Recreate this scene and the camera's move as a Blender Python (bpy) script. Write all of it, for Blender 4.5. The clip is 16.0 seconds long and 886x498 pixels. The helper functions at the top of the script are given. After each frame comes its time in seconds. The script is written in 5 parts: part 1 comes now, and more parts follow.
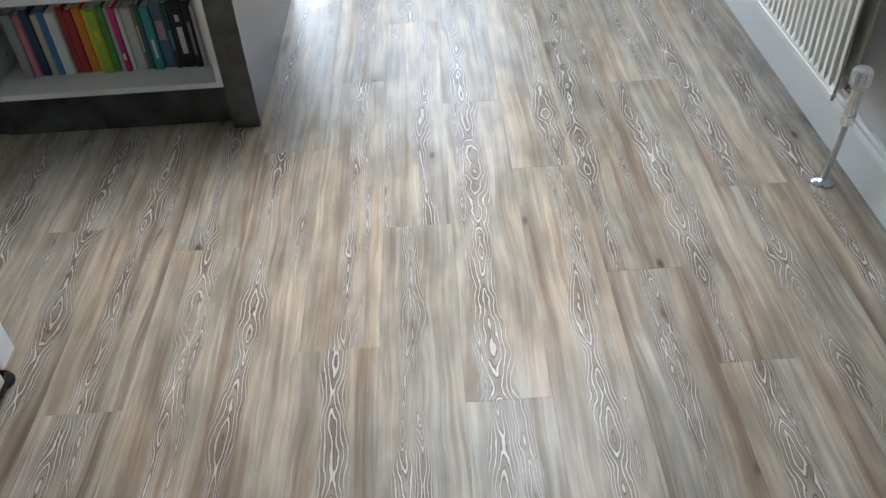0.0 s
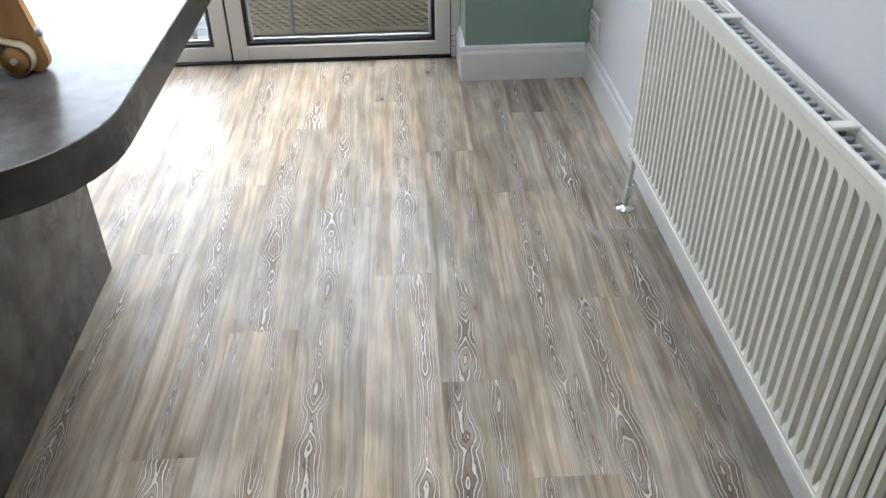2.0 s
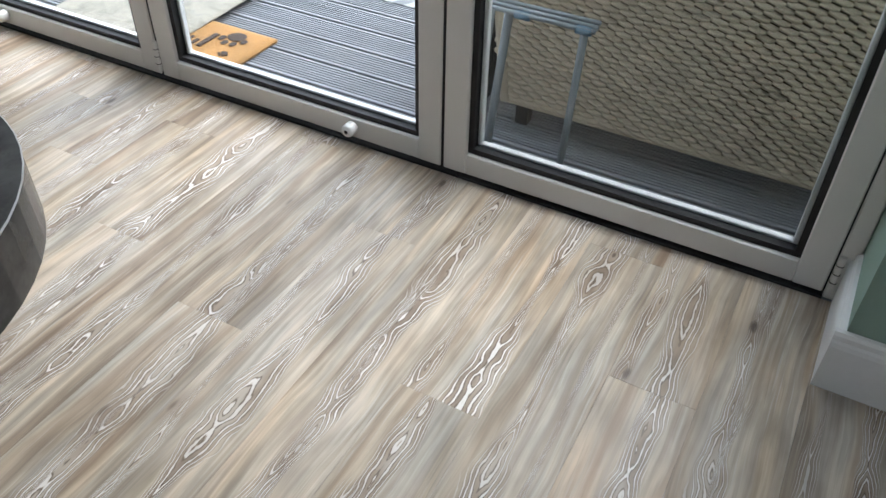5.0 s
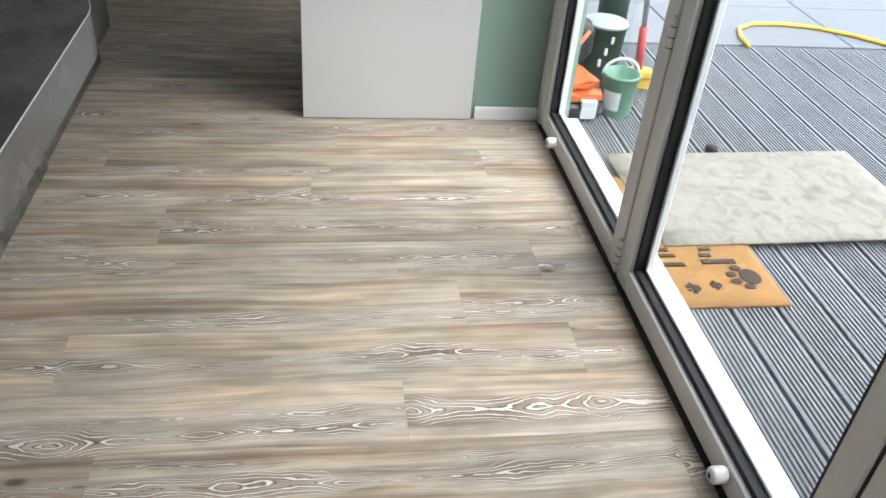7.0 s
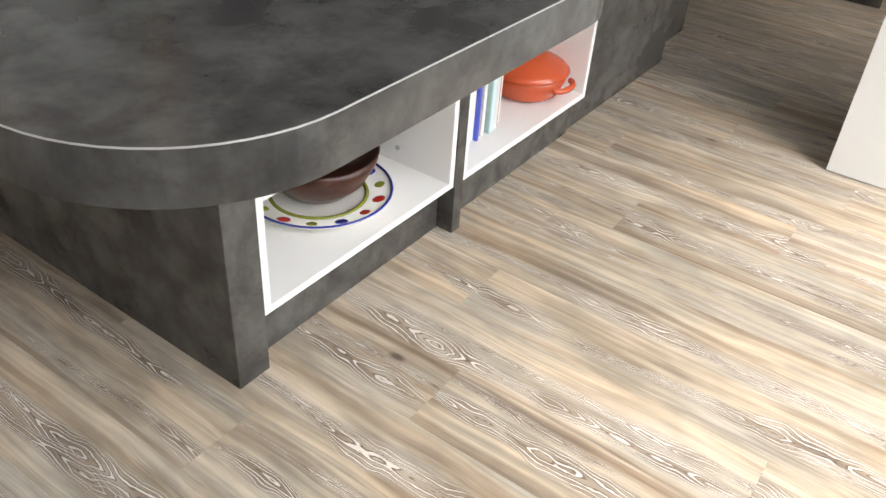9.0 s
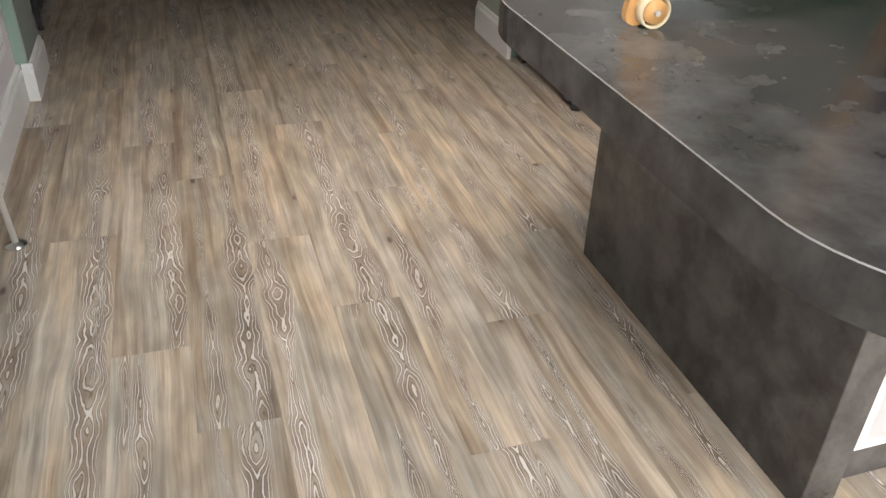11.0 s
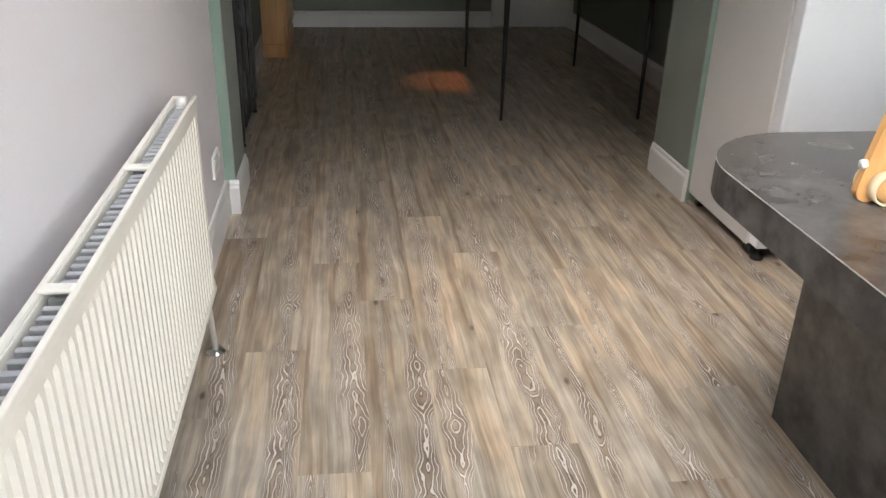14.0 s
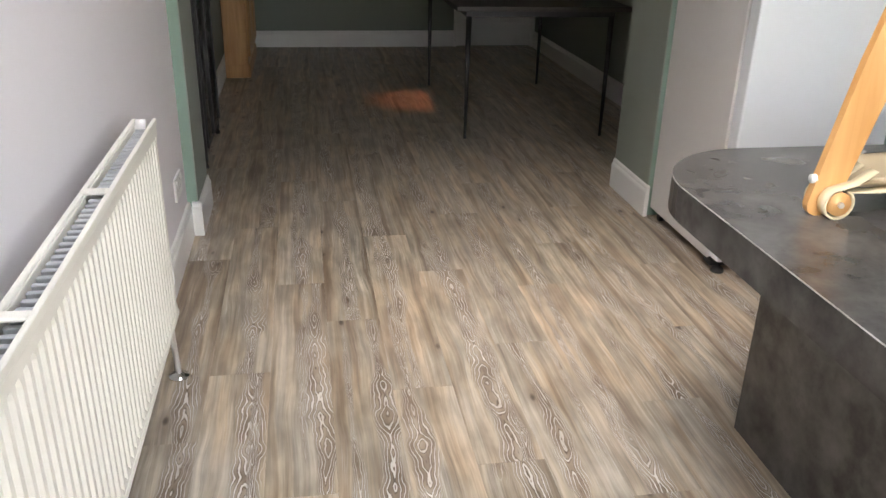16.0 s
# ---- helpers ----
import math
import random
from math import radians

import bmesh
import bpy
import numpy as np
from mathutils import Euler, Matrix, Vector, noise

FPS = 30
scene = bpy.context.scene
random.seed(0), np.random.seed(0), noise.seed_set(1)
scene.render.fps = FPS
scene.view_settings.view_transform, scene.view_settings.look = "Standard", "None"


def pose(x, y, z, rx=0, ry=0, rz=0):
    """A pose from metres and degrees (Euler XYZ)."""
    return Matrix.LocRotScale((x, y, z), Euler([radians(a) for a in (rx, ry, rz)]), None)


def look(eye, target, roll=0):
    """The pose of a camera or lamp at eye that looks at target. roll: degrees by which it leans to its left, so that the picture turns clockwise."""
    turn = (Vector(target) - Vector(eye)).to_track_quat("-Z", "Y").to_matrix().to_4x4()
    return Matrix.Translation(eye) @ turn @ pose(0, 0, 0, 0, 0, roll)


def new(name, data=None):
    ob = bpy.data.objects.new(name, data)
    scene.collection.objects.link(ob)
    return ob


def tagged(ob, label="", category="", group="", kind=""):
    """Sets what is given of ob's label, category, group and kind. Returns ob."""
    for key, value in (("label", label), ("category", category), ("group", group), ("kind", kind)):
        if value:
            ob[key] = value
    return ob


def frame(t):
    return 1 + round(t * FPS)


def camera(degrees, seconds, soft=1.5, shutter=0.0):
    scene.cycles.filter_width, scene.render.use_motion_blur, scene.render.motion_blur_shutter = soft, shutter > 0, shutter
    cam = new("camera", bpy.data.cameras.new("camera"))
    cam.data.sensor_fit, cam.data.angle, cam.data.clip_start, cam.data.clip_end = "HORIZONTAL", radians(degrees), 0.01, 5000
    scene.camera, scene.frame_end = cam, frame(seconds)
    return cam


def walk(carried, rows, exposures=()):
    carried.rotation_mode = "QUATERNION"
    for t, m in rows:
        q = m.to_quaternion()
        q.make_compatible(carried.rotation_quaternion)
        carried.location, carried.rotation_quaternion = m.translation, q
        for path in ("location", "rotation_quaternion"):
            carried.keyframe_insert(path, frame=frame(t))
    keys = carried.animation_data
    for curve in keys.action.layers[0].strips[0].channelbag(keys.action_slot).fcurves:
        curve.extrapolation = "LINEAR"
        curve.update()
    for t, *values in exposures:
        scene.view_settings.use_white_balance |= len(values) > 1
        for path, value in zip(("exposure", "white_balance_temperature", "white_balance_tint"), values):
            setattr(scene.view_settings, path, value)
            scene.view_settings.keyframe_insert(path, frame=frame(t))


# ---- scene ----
cam = camera(57.2, 16.0)
PATH = [
    (0, (-1.069, -4.614, 1.325), (-1.079, -3.108, 0.009), -4.0),
    (0.5, (-1.061, -4.305, 1.34), (-1.037, -2.708, 0.136), -4.2),
    (1, (-0.95, -3.991, 1.369), (-0.91, -2.341, 0.24), -3.5),
    (1.5, (-0.864, -3.701, 1.384), (-0.7, -2.045, 0.274), -2.1),
    (2, (-0.756, -3.46, 1.365), (-0.675, -1.819, 0.224), -0.8),
    (2.5, (-0.628, -3.204, 1.352), (-0.804, -1.586, 0.188), -0.5),
    (3, (-0.589, -2.901, 1.354), (-0.804, -1.291, 0.187), -1.4),
    (3.2, (-0.581, -2.787, 1.368), (-0.778, -1.174, 0.203), -1.7),
    (5.3, (-0.69, -1.38, 1.24), (-1.543, -0.155, -0.091), 2.4),
    (5.5, (-0.7, -1.281, 1.237), (-1.659, -0.132, -0.09), 3.6),
    (6, (-0.766, -1.035, 1.242), (-1.897, -0.04, -0.074), 6.8),
    (6.5, (-0.772, -0.877, 1.254), (-2.194, -0.21, 0.016), 5.6),
    (7, (-0.826, -0.775, 1.274), (-2.437, -0.476, 0.127), 5.3),
    (7.5, (-0.911, -0.718, 1.286), (-2.579, -0.722, 0.183), 5.2),
    (8, (-0.93, -0.591, 1.266), (-2.562, -0.975, 0.176), 6.0),
    (8.5, (-0.906, -0.533, 1.253), (-2.412, -1.214, 0.126), 6.0),
    (9, (-0.862, -0.566, 1.222), (-2.217, -1.457, 0.051), 4.3),
    (9.5, (-0.809, -0.621, 1.215), (-1.989, -1.692, 0.007), 3.5),
    (10, (-0.762, -0.654, 1.224), (-1.717, -1.936, 0.023), 2.3),
    (10.2, (-0.738, -0.672, 1.231), (-1.595, -2.036, 0.045), 2.1),
    (12.3, (-0.469, -0.783, 1.317), (-0.682, -2.538, 0.383), 1.9),
    (12.5, (-0.466, -0.778, 1.324), (-0.66, -2.547, 0.41), 1.8),
    (13, (-0.463, -0.775, 1.324), (-0.654, -2.563, 0.449), 1.5),
    (13.5, (-0.468, -0.774, 1.328), (-0.682, -2.568, 0.471), 1.7),
    (14, (-0.471, -0.777, 1.331), (-0.708, -2.575, 0.487), 1.5),
    (14.5, (-0.473, -0.778, 1.332), (-0.718, -2.576, 0.492), 1.2),
    (15, (-0.476, -0.771, 1.332), (-0.751, -2.572, 0.506), 1.3),
    (15.5, (-0.479, -0.769, 1.335), (-0.786, -2.572, 0.526), 1.8),
    (16, (-0.482, -0.77, 1.338), (-0.798, -2.574, 0.535), 1.5),
]
EXPOSURES = [(0, 3.86, 6000, 10), (1.5, 3.68, 6350, 12), (3.0, 3.53, 6350, 13), (5.5, 2.78, 6250, 11), (6.2, 2.83, 6350, 11), (7.5, 2.76, 6550, 12), (8.5, 3.2, 6850, 13), (10.0, 3.7, 7200, 17), (12.5, 3.95, 7100, 17), (16, 4.02, 7100, 18)]
walk(cam, [(t, look(eye, target, roll)) for t, eye, target, roll in PATH], EXPOSURES)

# ---- light ----
world = bpy.data.worlds.new("overcast_sky")
scene.world = world
world.use_nodes = True
sky = world.node_tree.nodes.new("ShaderNodeTexSky")
sky.sky_type, sky.sun_disc = "NISHITA", False
sky.sun_elevation, sky.sun_rotation = radians(58), radians(22)
sky.air_density, sky.dust_density, sky.ozone_density = 1.0, 1.5, 1.0
cloud = world.node_tree.nodes.new("ShaderNodeHueSaturation")
cloud.inputs["Saturation"].default_value = 0.35
world.node_tree.links.new(sky.outputs[0], cloud.inputs["Color"])
world.node_tree.links.new(cloud.outputs[0], world.node_tree.nodes["Background"].inputs[0])
world.node_tree.nodes["Background"].inputs[1].default_value = 0.15
sun = new("sun", bpy.data.lights.new("sun", "SUN"))
sun.data.energy, sun.data.angle, sun.data.color = 0.22, radians(40), (1.0, 0.98, 0.95)
sun.matrix_world = look((0, 0, 0), (-0.20, -0.49, -0.85))

# ---- small tools ----
def mesh_of(name, bm, mat, smooth=False):
    me = bpy.data.meshes.new(name)
    bmesh.ops.recalc_face_normals(bm, faces=bm.faces)
    bm.to_mesh(me)
    bm.free()
    if smooth:
        for p in me.polygons:
            p.use_smooth = True
    if mat:
        me.materials.append(mat)
    return me


def thing(name, at, label, category, group="", kind=""):
    ob = new(name)
    ob.location = at
    ob.empty_display_size = 0.05
    return tagged(ob, label, category, group, kind)


def part(name, bm, mat, parent, label="", smooth=False):
    """Links a bmesh given in world metres as one mesh under a thing or a part."""
    ob = new(name, mesh_of(name, bm, mat, smooth))
    ob.parent = parent
    base = parent
    total = Matrix()
    chain = []
    while base:
        chain.append(base)
        base = base.parent
    for b in reversed(chain):
        total = total @ b.matrix_parent_inverse @ b.matrix_basis
    ob.matrix_parent_inverse = total.inverted()
    if label:
        ob["label"] = label
    return ob


def solid(name, bm, mat, label="", category="", group="", kind="", smooth=False):
    return tagged(new(name, mesh_of(name, bm, mat, smooth)), label, category, group, kind)


def box(x0, x1, y0, y1, z0, z1, bevel=0.0, seg=1, bm=None):
    own = bm is None
    bm = bm or bmesh.new()
    made = bmesh.ops.create_cube(bm, size=1)["verts"]
    for v in made:
        v.co = ((x0 + x1) / 2 + v.co.x * (x1 - x0), (y0 + y1) / 2 + v.co.y * (y1 - y0), (z0 + z1) / 2 + v.co.z * (z1 - z0))
    if bevel:
        edges = list({e for v in made for e in v.link_edges})
        bmesh.ops.bevel(bm, geom=edges, offset=bevel, segments=seg, affect="EDGES", profile=0.5)
    return bm


def rod(p0, p1, r0, r1=None, seg=12, bm=None, caps=True):
    bm = bm or bmesh.new()
    p0, p1 = Vector(p0), Vector(p1)
    r1 = r0 if r1 is None else r1
    turn = (p1 - p0).to_track_quat("Z", "Y").to_matrix()
    rings = []
    for p, r in ((p0, r0), (p1, r1)):
        rings.append([bm.verts.new(p + turn @ Vector((r * math.cos(a), r * math.sin(a), 0))) for a in (2 * math.pi * i / seg for i in range(seg))])
    for i in range(seg):
        bm.faces.new((rings[0][i], rings[0][(i + 1) % seg], rings[1][(i + 1) % seg], rings[1][i]))
    if caps:
        bm.faces.new(rings[0][::-1])
        bm.faces.new(rings[1])
    return bm


def tube(points, r, seg=10, bm=None, closed=False):
    bm = bm or bmesh.new()
    pts = [Vector(p) for p in points]
    rings = []
    n = len(pts)
    for i, p in enumerate(pts):
        a = pts[i - 1] if (i > 0 or closed) else p
        b = pts[(i + 1) % n] if (i < n - 1 or closed) else p
        turn = (b - a).to_track_quat("Z", "Y").to_matrix()
        rings.append([bm.verts.new(p + turn @ Vector((r * math.cos(2 * math.pi * k / seg), r * math.sin(2 * math.pi * k / seg), 0))) for k in range(seg)])
    for i in range(n if closed else n - 1):
        a, b = rings[i], rings[(i + 1) % n]
        for k in range(seg):
            bm.faces.new((a[k], a[(k + 1) % seg], b[(k + 1) % seg], b[k]))
    if not closed:
        bm.faces.new(rings[0][::-1])
        bm.faces.new(rings[-1])
    return bm


def lathe(profile, at, seg=32, bm=None, squash=(1, 1), wobble=0.0):
    """Turns (radius, height) pairs about an upright axis."""
    bm = bm or bmesh.new()
    rings = []
    for r, z in profile:
        ring = []
        for i in range(seg):
            a = 2 * math.pi * i / seg
            k = 1 + wobble * noise.noise(Vector((math.cos(a) * 2, math.sin(a) * 2, z * 8)))
            ring.append(bm.verts.new((at[0] + r * k * squash[0] * math.cos(a), at[1] + r * k * squash[1] * math.sin(a), at[2] + z)))
        rings.append(ring)
    for a, b in zip(rings, rings[1:]):
        for i in range(seg):
            bm.faces.new((a[i], a[(i + 1) % seg], b[(i + 1) % seg], b[i]))
    if profile[0][0] > 1e-4:
        bm.faces.new(rings[0][::-1])
    if profile[-1][0] > 1e-4:
        bm.faces.new(rings[-1])
    bmesh.ops.remove_doubles(bm, verts=bm.verts, dist=1e-5)
    return bm


def prism(outline, z0, z1, bevel=0.0, seg=2):
    bm = bmesh.new()
    low = [bm.verts.new((x, y, z0)) for x, y in outline]
    top = [bm.verts.new((x, y, z1)) for x, y in outline]
    n = len(outline)
    bm.faces.new(low[::-1])
    cap = bm.faces.new(top)
    for i in range(n):
        bm.faces.new((low[i], low[(i + 1) % n], top[(i + 1) % n], top[i]))
    if bevel:
        bmesh.ops.bevel(bm, geom=list(cap.edges), offset=bevel, segments=seg, affect="EDGES", profile=0.5)
    return bm


def run(profile, p0, p1, normal):
    """Sweeps a profile of (out, up) pairs along a straight line p0-p1 on the floor."""
    bm = bmesh.new()
    ends = []
    for p in (p0, p1):
        ends.append([bm.verts.new((p[0] + normal[0] * o, p[1] + normal[1] * o, u)) for o, u in profile])
    n = len(profile)
    for i in range(n):
        bm.faces.new((ends[0][i], ends[0][(i + 1) % n], ends[1][(i + 1) % n], ends[1][i]))
    bm.faces.new(ends[0])
    bm.faces.new(ends[1][::-1])
    return bm


# ---- materials ----
class Nodes:
    def __init__(self, name):
        self.mat = bpy.data.materials.new(name)
        self.mat.use_nodes = True
        self.tree = self.mat.node_tree
        self.bsdf = self.tree.nodes["Principled BSDF"]

    def put(self, socket, value):
        if isinstance(value, bpy.types.NodeSocket):
            self.tree.links.new(value, socket)
        else:
            socket.default_value = value

    def node(self, kind, out=0, props=None, **ins):
        n = self.tree.nodes.new(kind)
        props = props or {}
        if "operation" in props:
            n.operation = props["operation"]
        if "use_clamp" in props:
            n.use_clamp = props["use_clamp"]
        if "interpolation_type" in props:
            n.interpolation_type = props["interpolation_type"]
        for k, v in ins.items():
            key = int(k[1:]) if k[0] == "i" and k[1:].isdigit() else k.replace("_", " ")
            self.put(n.inputs[key], v)
        return n.outputs[out]

    def math(self, op, a, b=0.0, c=0.0, clamp=False):
        return self.node("ShaderNodeMath", props={"operation": op, "use_clamp": clamp}, i0=a, i1=b, i2=c)

    def vmath(self, op, a, b=(0, 0, 0)):
        return self.node("ShaderNodeVectorMath", props={"operation": op}, i0=a, i1=b)

    def coord(self, which="Object"):
        return self.tree.nodes.new("ShaderNodeTexCoord").outputs[which]

    def noise(self, vec, scale=1.0, detail=3.0, rough=0.5, dist=0.0):
        return self.node("ShaderNodeTexNoise", 0, Vector=vec, Scale=scale, Detail=detail, Roughness=rough, Distortion=dist)

    def ramp(self, fac, stops, interp="LINEAR"):
        n = self.tree.nodes.new("ShaderNodeValToRGB")
        n.color_ramp.interpolation = interp
        while len(n.color_ramp.elements) < len(stops):
            n.color_ramp.elements.new(0.5)
        for e, (p, c) in zip(n.color_ramp.elements, stops):
            e.position = p
            e.color = (*c, 1) if len(c) == 3 else c
        self.put(n.inputs[0], fac)
        return n.outputs[0]

    def step(self, v, lo, hi):
        return self.node("ShaderNodeMapRange", props={"interpolation_type": "SMOOTHSTEP"}, i0=v, i1=lo, i2=hi, i3=0.0, i4=1.0)

    def mix(self, fac, a, b, blend="MIX"):
        n = self.tree.nodes.new("ShaderNodeMix")
        n.data_type, n.blend_type = "RGBA", blend
        self.put(n.inputs[0], fac)
        self.put(n.inputs[6], a if isinstance(a, bpy.types.NodeSocket) else (*a, 1))
        self.put(n.inputs[7], b if isinstance(b, bpy.types.NodeSocket) else (*b, 1))
        return n.outputs[2]

    def bump(self, height, strength=0.2, distance=0.002):
        return self.node("ShaderNodeBump", Strength=strength, Distance=distance, Height=height)

    def finish(self, color, rough=0.5, metal=0.0, normal=None, **more):
        b = self.bsdf.inputs
        self.put(b["Base Color"], color if isinstance(color, bpy.types.NodeSocket) else (*color, 1))
        self.put(b["Roughness"], rough)
        self.put(b["Metallic"], metal)
        if normal is not None:
            self.put(b["Normal"], normal)
        for k, v in more.items():
            self.put(b[k.replace("_", " ")], v)
        return self.mat


def paint(name, color, rough=0.5, vary=0.06, scale=3.0, grain=120.0, bump=0.08, metal=0.0, per_object=0.0, **more):
    n = Nodes(name)
    c = n.coord()
    big = n.noise(c, scale, 4.0)
    fine = n.noise(c, grain, 3.0)
    k = n.math("MULTIPLY_ADD", big, 2 * vary, 1 - vary)
    k = n.math("MULTIPLY", k, n.math("MULTIPLY_ADD", fine, vary, 1 - vary / 2))
    if per_object:
        r = n.node("ShaderNodeObjectInfo", out=5)
        k = n.math("MULTIPLY", k, n.math("MULTIPLY_ADD", r, 2 * per_object, 1 - per_object))
    col = n.mix(1.0, color, n.node("ShaderNodeCombineColor", i0=k, i1=k, i2=k), "MULTIPLY")
    rg = n.math("MULTIPLY_ADD", big, 0.16, rough - 0.08, clamp=True)
    return n.finish(col, rg, metal, n.bump(fine, bump, 0.001), **more)


def plank_wood():
    n = Nodes("limed_plank")
    rnd = n.node("ShaderNodeObjectInfo", out=5)
    c = n.coord()
    shift = n.node("ShaderNodeCombineXYZ", i0=n.math("MULTIPLY", rnd, 61.0), i1=n.math("MULTIPLY", rnd, 173.0), i2=n.math("MULTIPLY", rnd, 29.0))
    p = n.vmath("ADD", c, shift)
    sx = n.node("ShaderNodeSeparateXYZ", i0=c)
    bend = n.noise(n.vmath("MULTIPLY", p, (5.0, 2.2, 1.0)), 1.0, 2.0)
    pw = n.vmath("ADD", p, n.node("ShaderNodeCombineXYZ", i0=n.math("MULTIPLY", bend, 0.045)))

    # the print shows narrow strips of several tones side by side in each plank
    strip = n.noise(n.vmath("MULTIPLY", pw, (22.0, 0.75, 3.0)), 1.0, 2.0, 0.5)
    base = n.ramp(strip, [(0.28, (0.240, 0.186, 0.142)), (0.40, (0.335, 0.270, 0.208)), (0.48, (0.435, 0.370, 0.292)), (0.55, (0.385, 0.332, 0.276)), (0.63, (0.470, 0.420, 0.355)), (0.74, (0.390, 0.318, 0.242))])
    # soft long streaks and cloudy patches
    streak = n.noise(n.vmath("MULTIPLY", pw, (58.0, 1.9, 1.0)), 1.0, 5.0, 0.64)
    cloud = n.noise(n.vmath("MULTIPLY", pw, (13.0, 4.2, 1.0)), 1.0, 3.0, 0.55)
    lum = n.math("MULTIPLY", n.math("MULTIPLY_ADD", n.step(streak, 0.28, 0.72), 0.46, 0.76), n.math("MULTIPLY_ADD", n.step(cloud, 0.28, 0.72), 0.46, 0.77))
    base = n.mix(1.0, base, n.node("ShaderNodeCombineColor", i0=lum, i1=lum, i2=lum), "MULTIPLY")
    hue = n.noise(n.vmath("MULTIPLY", p, (9.0, 2.4, 7.0)), 1.0, 2.0)
    tint = n.ramp(hue, [(0.34, (0.965, 0.975, 0.965)), (0.45, (1.0, 0.985, 0.95)), (0.54, (1.02, 0.985, 0.92)), (0.66, (1.055, 0.97, 0.87))])
    base = n.mix(1.0, base, tint, "MULTIPLY")
    # fine straight pores, limed in places
    fine = n.noise(n.vmath("MULTIPLY", pw, (210.0, 4.5, 1.0)), 1.0, 3.0, 0.6)
    where = n.step(n.noise(n.vmath("MULTIPLY", p, (12.0, 2.0, 5.0)), 1.0, 2.0), 0.46, 0.64)
    base = n.mix(n.math("MULTIPLY", n.step(fine, 0.54, 0.72), n.math("MULTIPLY_ADD", where, 0.30, 0.23)), base, (0.165, 0.128, 0.098))
    base = n.mix(n.math("MULTIPLY", n.step(fine, 0.46, 0.26), n.math("MULTIPLY_ADD", where, 0.40, 0.14)), base, (0.66, 0.62, 0.56))
    wob = n.noise(n.vmath("MULTIPLY", p, (34.0, 11.0, 1.0)), 1.0, 3.0, 0.55)
    skew = n.noise(n.vmath("MULTIPLY", p, (20.0, 5.0, 2.0)), 1.0, 2.0)

    def lane(base, k, spread, width, lo, hi, strength):
        """A heartwood lane of nested dark and limed growth rings."""
        pick = n.math("FRACT", n.math("MULTIPLY", rnd, k))
        off = n.math("MULTIPLY", n.math("SUBTRACT", pick, 0.5), spread)
        sway = n.math("MULTIPLY", n.math("SUBTRACT", n.noise(n.vmath("MULTIPLY", p, (0.0, 1.5, k)), 1.0, 1.5), 0.5), 0.070)
        push = n.math("MULTIPLY", n.math("SUBTRACT", skew, 0.5), 0.024)
        d = n.math("ABSOLUTE", n.math("ADD", n.math("SUBTRACT", sx, off), n.math("ADD", sway, push)))
        swell = n.math("MULTIPLY_ADD", n.step(n.noise(n.vmath("MULTIPLY", p, (0.0, 2.6, k + 9.0)), 1.0, 1.0), 0.34, 0.70), 1.35, 0.45)
        u = n.math("DIVIDE", d, n.math("MULTIPLY", swell, width))
        along = n.noise(n.vmath("MULTIPLY", p, (0.0, 4.4, k)), 1.0, 2.0, 0.55)
        q = n.math("MULTIPLY", n.math("POWER", u, 1.4), 5.4)
        lvl = n.math("ADD", n.math("MULTIPLY_ADD", along, 19.0, q), n.math("MULTIPLY", wob, 3.8))
        ring = n.math("PINGPONG", lvl, 1.0)
        gate = n.step(n.noise(n.vmath("MULTIPLY", p, (0.0, 1.25, k + 3.0)), 1.0, 1.0), lo, hi)
        edge = n.math("MULTIPLY", n.math("SUBTRACT", wob, 0.5), 1.1)
        ins = n.math("MULTIPLY", n.math("SUBTRACT", 1.0, n.step(n.math("ADD", u, edge), 0.75, 1.35)), gate)
        heart = n.ramp(n.noise(n.vmath("MULTIPLY", p, (18.0, 7.0, k)), 1.0, 2.0), [(0.36, (0.20, 0.150, 0.112)), (0.48, (0.31, 0.240, 0.178)), (0.62, (0.44, 0.375, 0.305))])
        dark = n.math("MULTIPLY", n.step(ring, 0.34, 0.58), n.math("SUBTRACT", 1.0, n.step(ring, 0.62, 0.72)))
        col = n.mix(n.math("MULTIPLY", dark, 0.90), heart, (0.080, 0.057, 0.043))
        lime = n.math("MULTIPLY", n.step(ring, 0.68, 0.82), n.math("MULTIPLY_ADD", n.step(along, 0.36, 0.60), 0.40, 0.60))
        col = n.mix(lime, col, (0.78, 0.75, 0.71))
        return n.mix(n.math("MULTIPLY", ins, strength), base, col), n.math("MULTIPLY", ins, ring)

    base, r1 = lane(base, 7.31, 0.11, 0.0205, 0.26, 0.36, 0.82)
    base, r2 = lane(base, 13.7, 0.15, 0.0110, 0.40, 0.48, 0.74)
    # knots: a dark eye with a softer brown halo
    v = n.node("ShaderNodeTexVoronoi", 0, Vector=n.vmath("MULTIPLY", pw, (7.0, 3.0, 0.0)), Scale=1.0)
    base = n.mix(n.math("MULTIPLY", n.math("SUBTRACT", 1.0, n.step(v, 0.06, 0.26)), 0.42), base, (0.23, 0.172, 0.128))
    base = n.mix(n.math("MULTIPLY", n.math("SUBTRACT", 1.0, n.step(v, 0.025, 0.085)), 0.85), base, (0.085, 0.062, 0.048))
    tone = n.math("MULTIPLY_ADD", n.math("FRACT", n.math("MULTIPLY", rnd, 3.7)), 0.22, 0.90)
    base = n.mix(1.0, base, n.node("ShaderNodeCombineColor", i0=tone, i1=tone, i2=tone), "MULTIPLY")
    rough = n.math("ADD", n.math("MULTIPLY", fine, 0.12), 0.25)
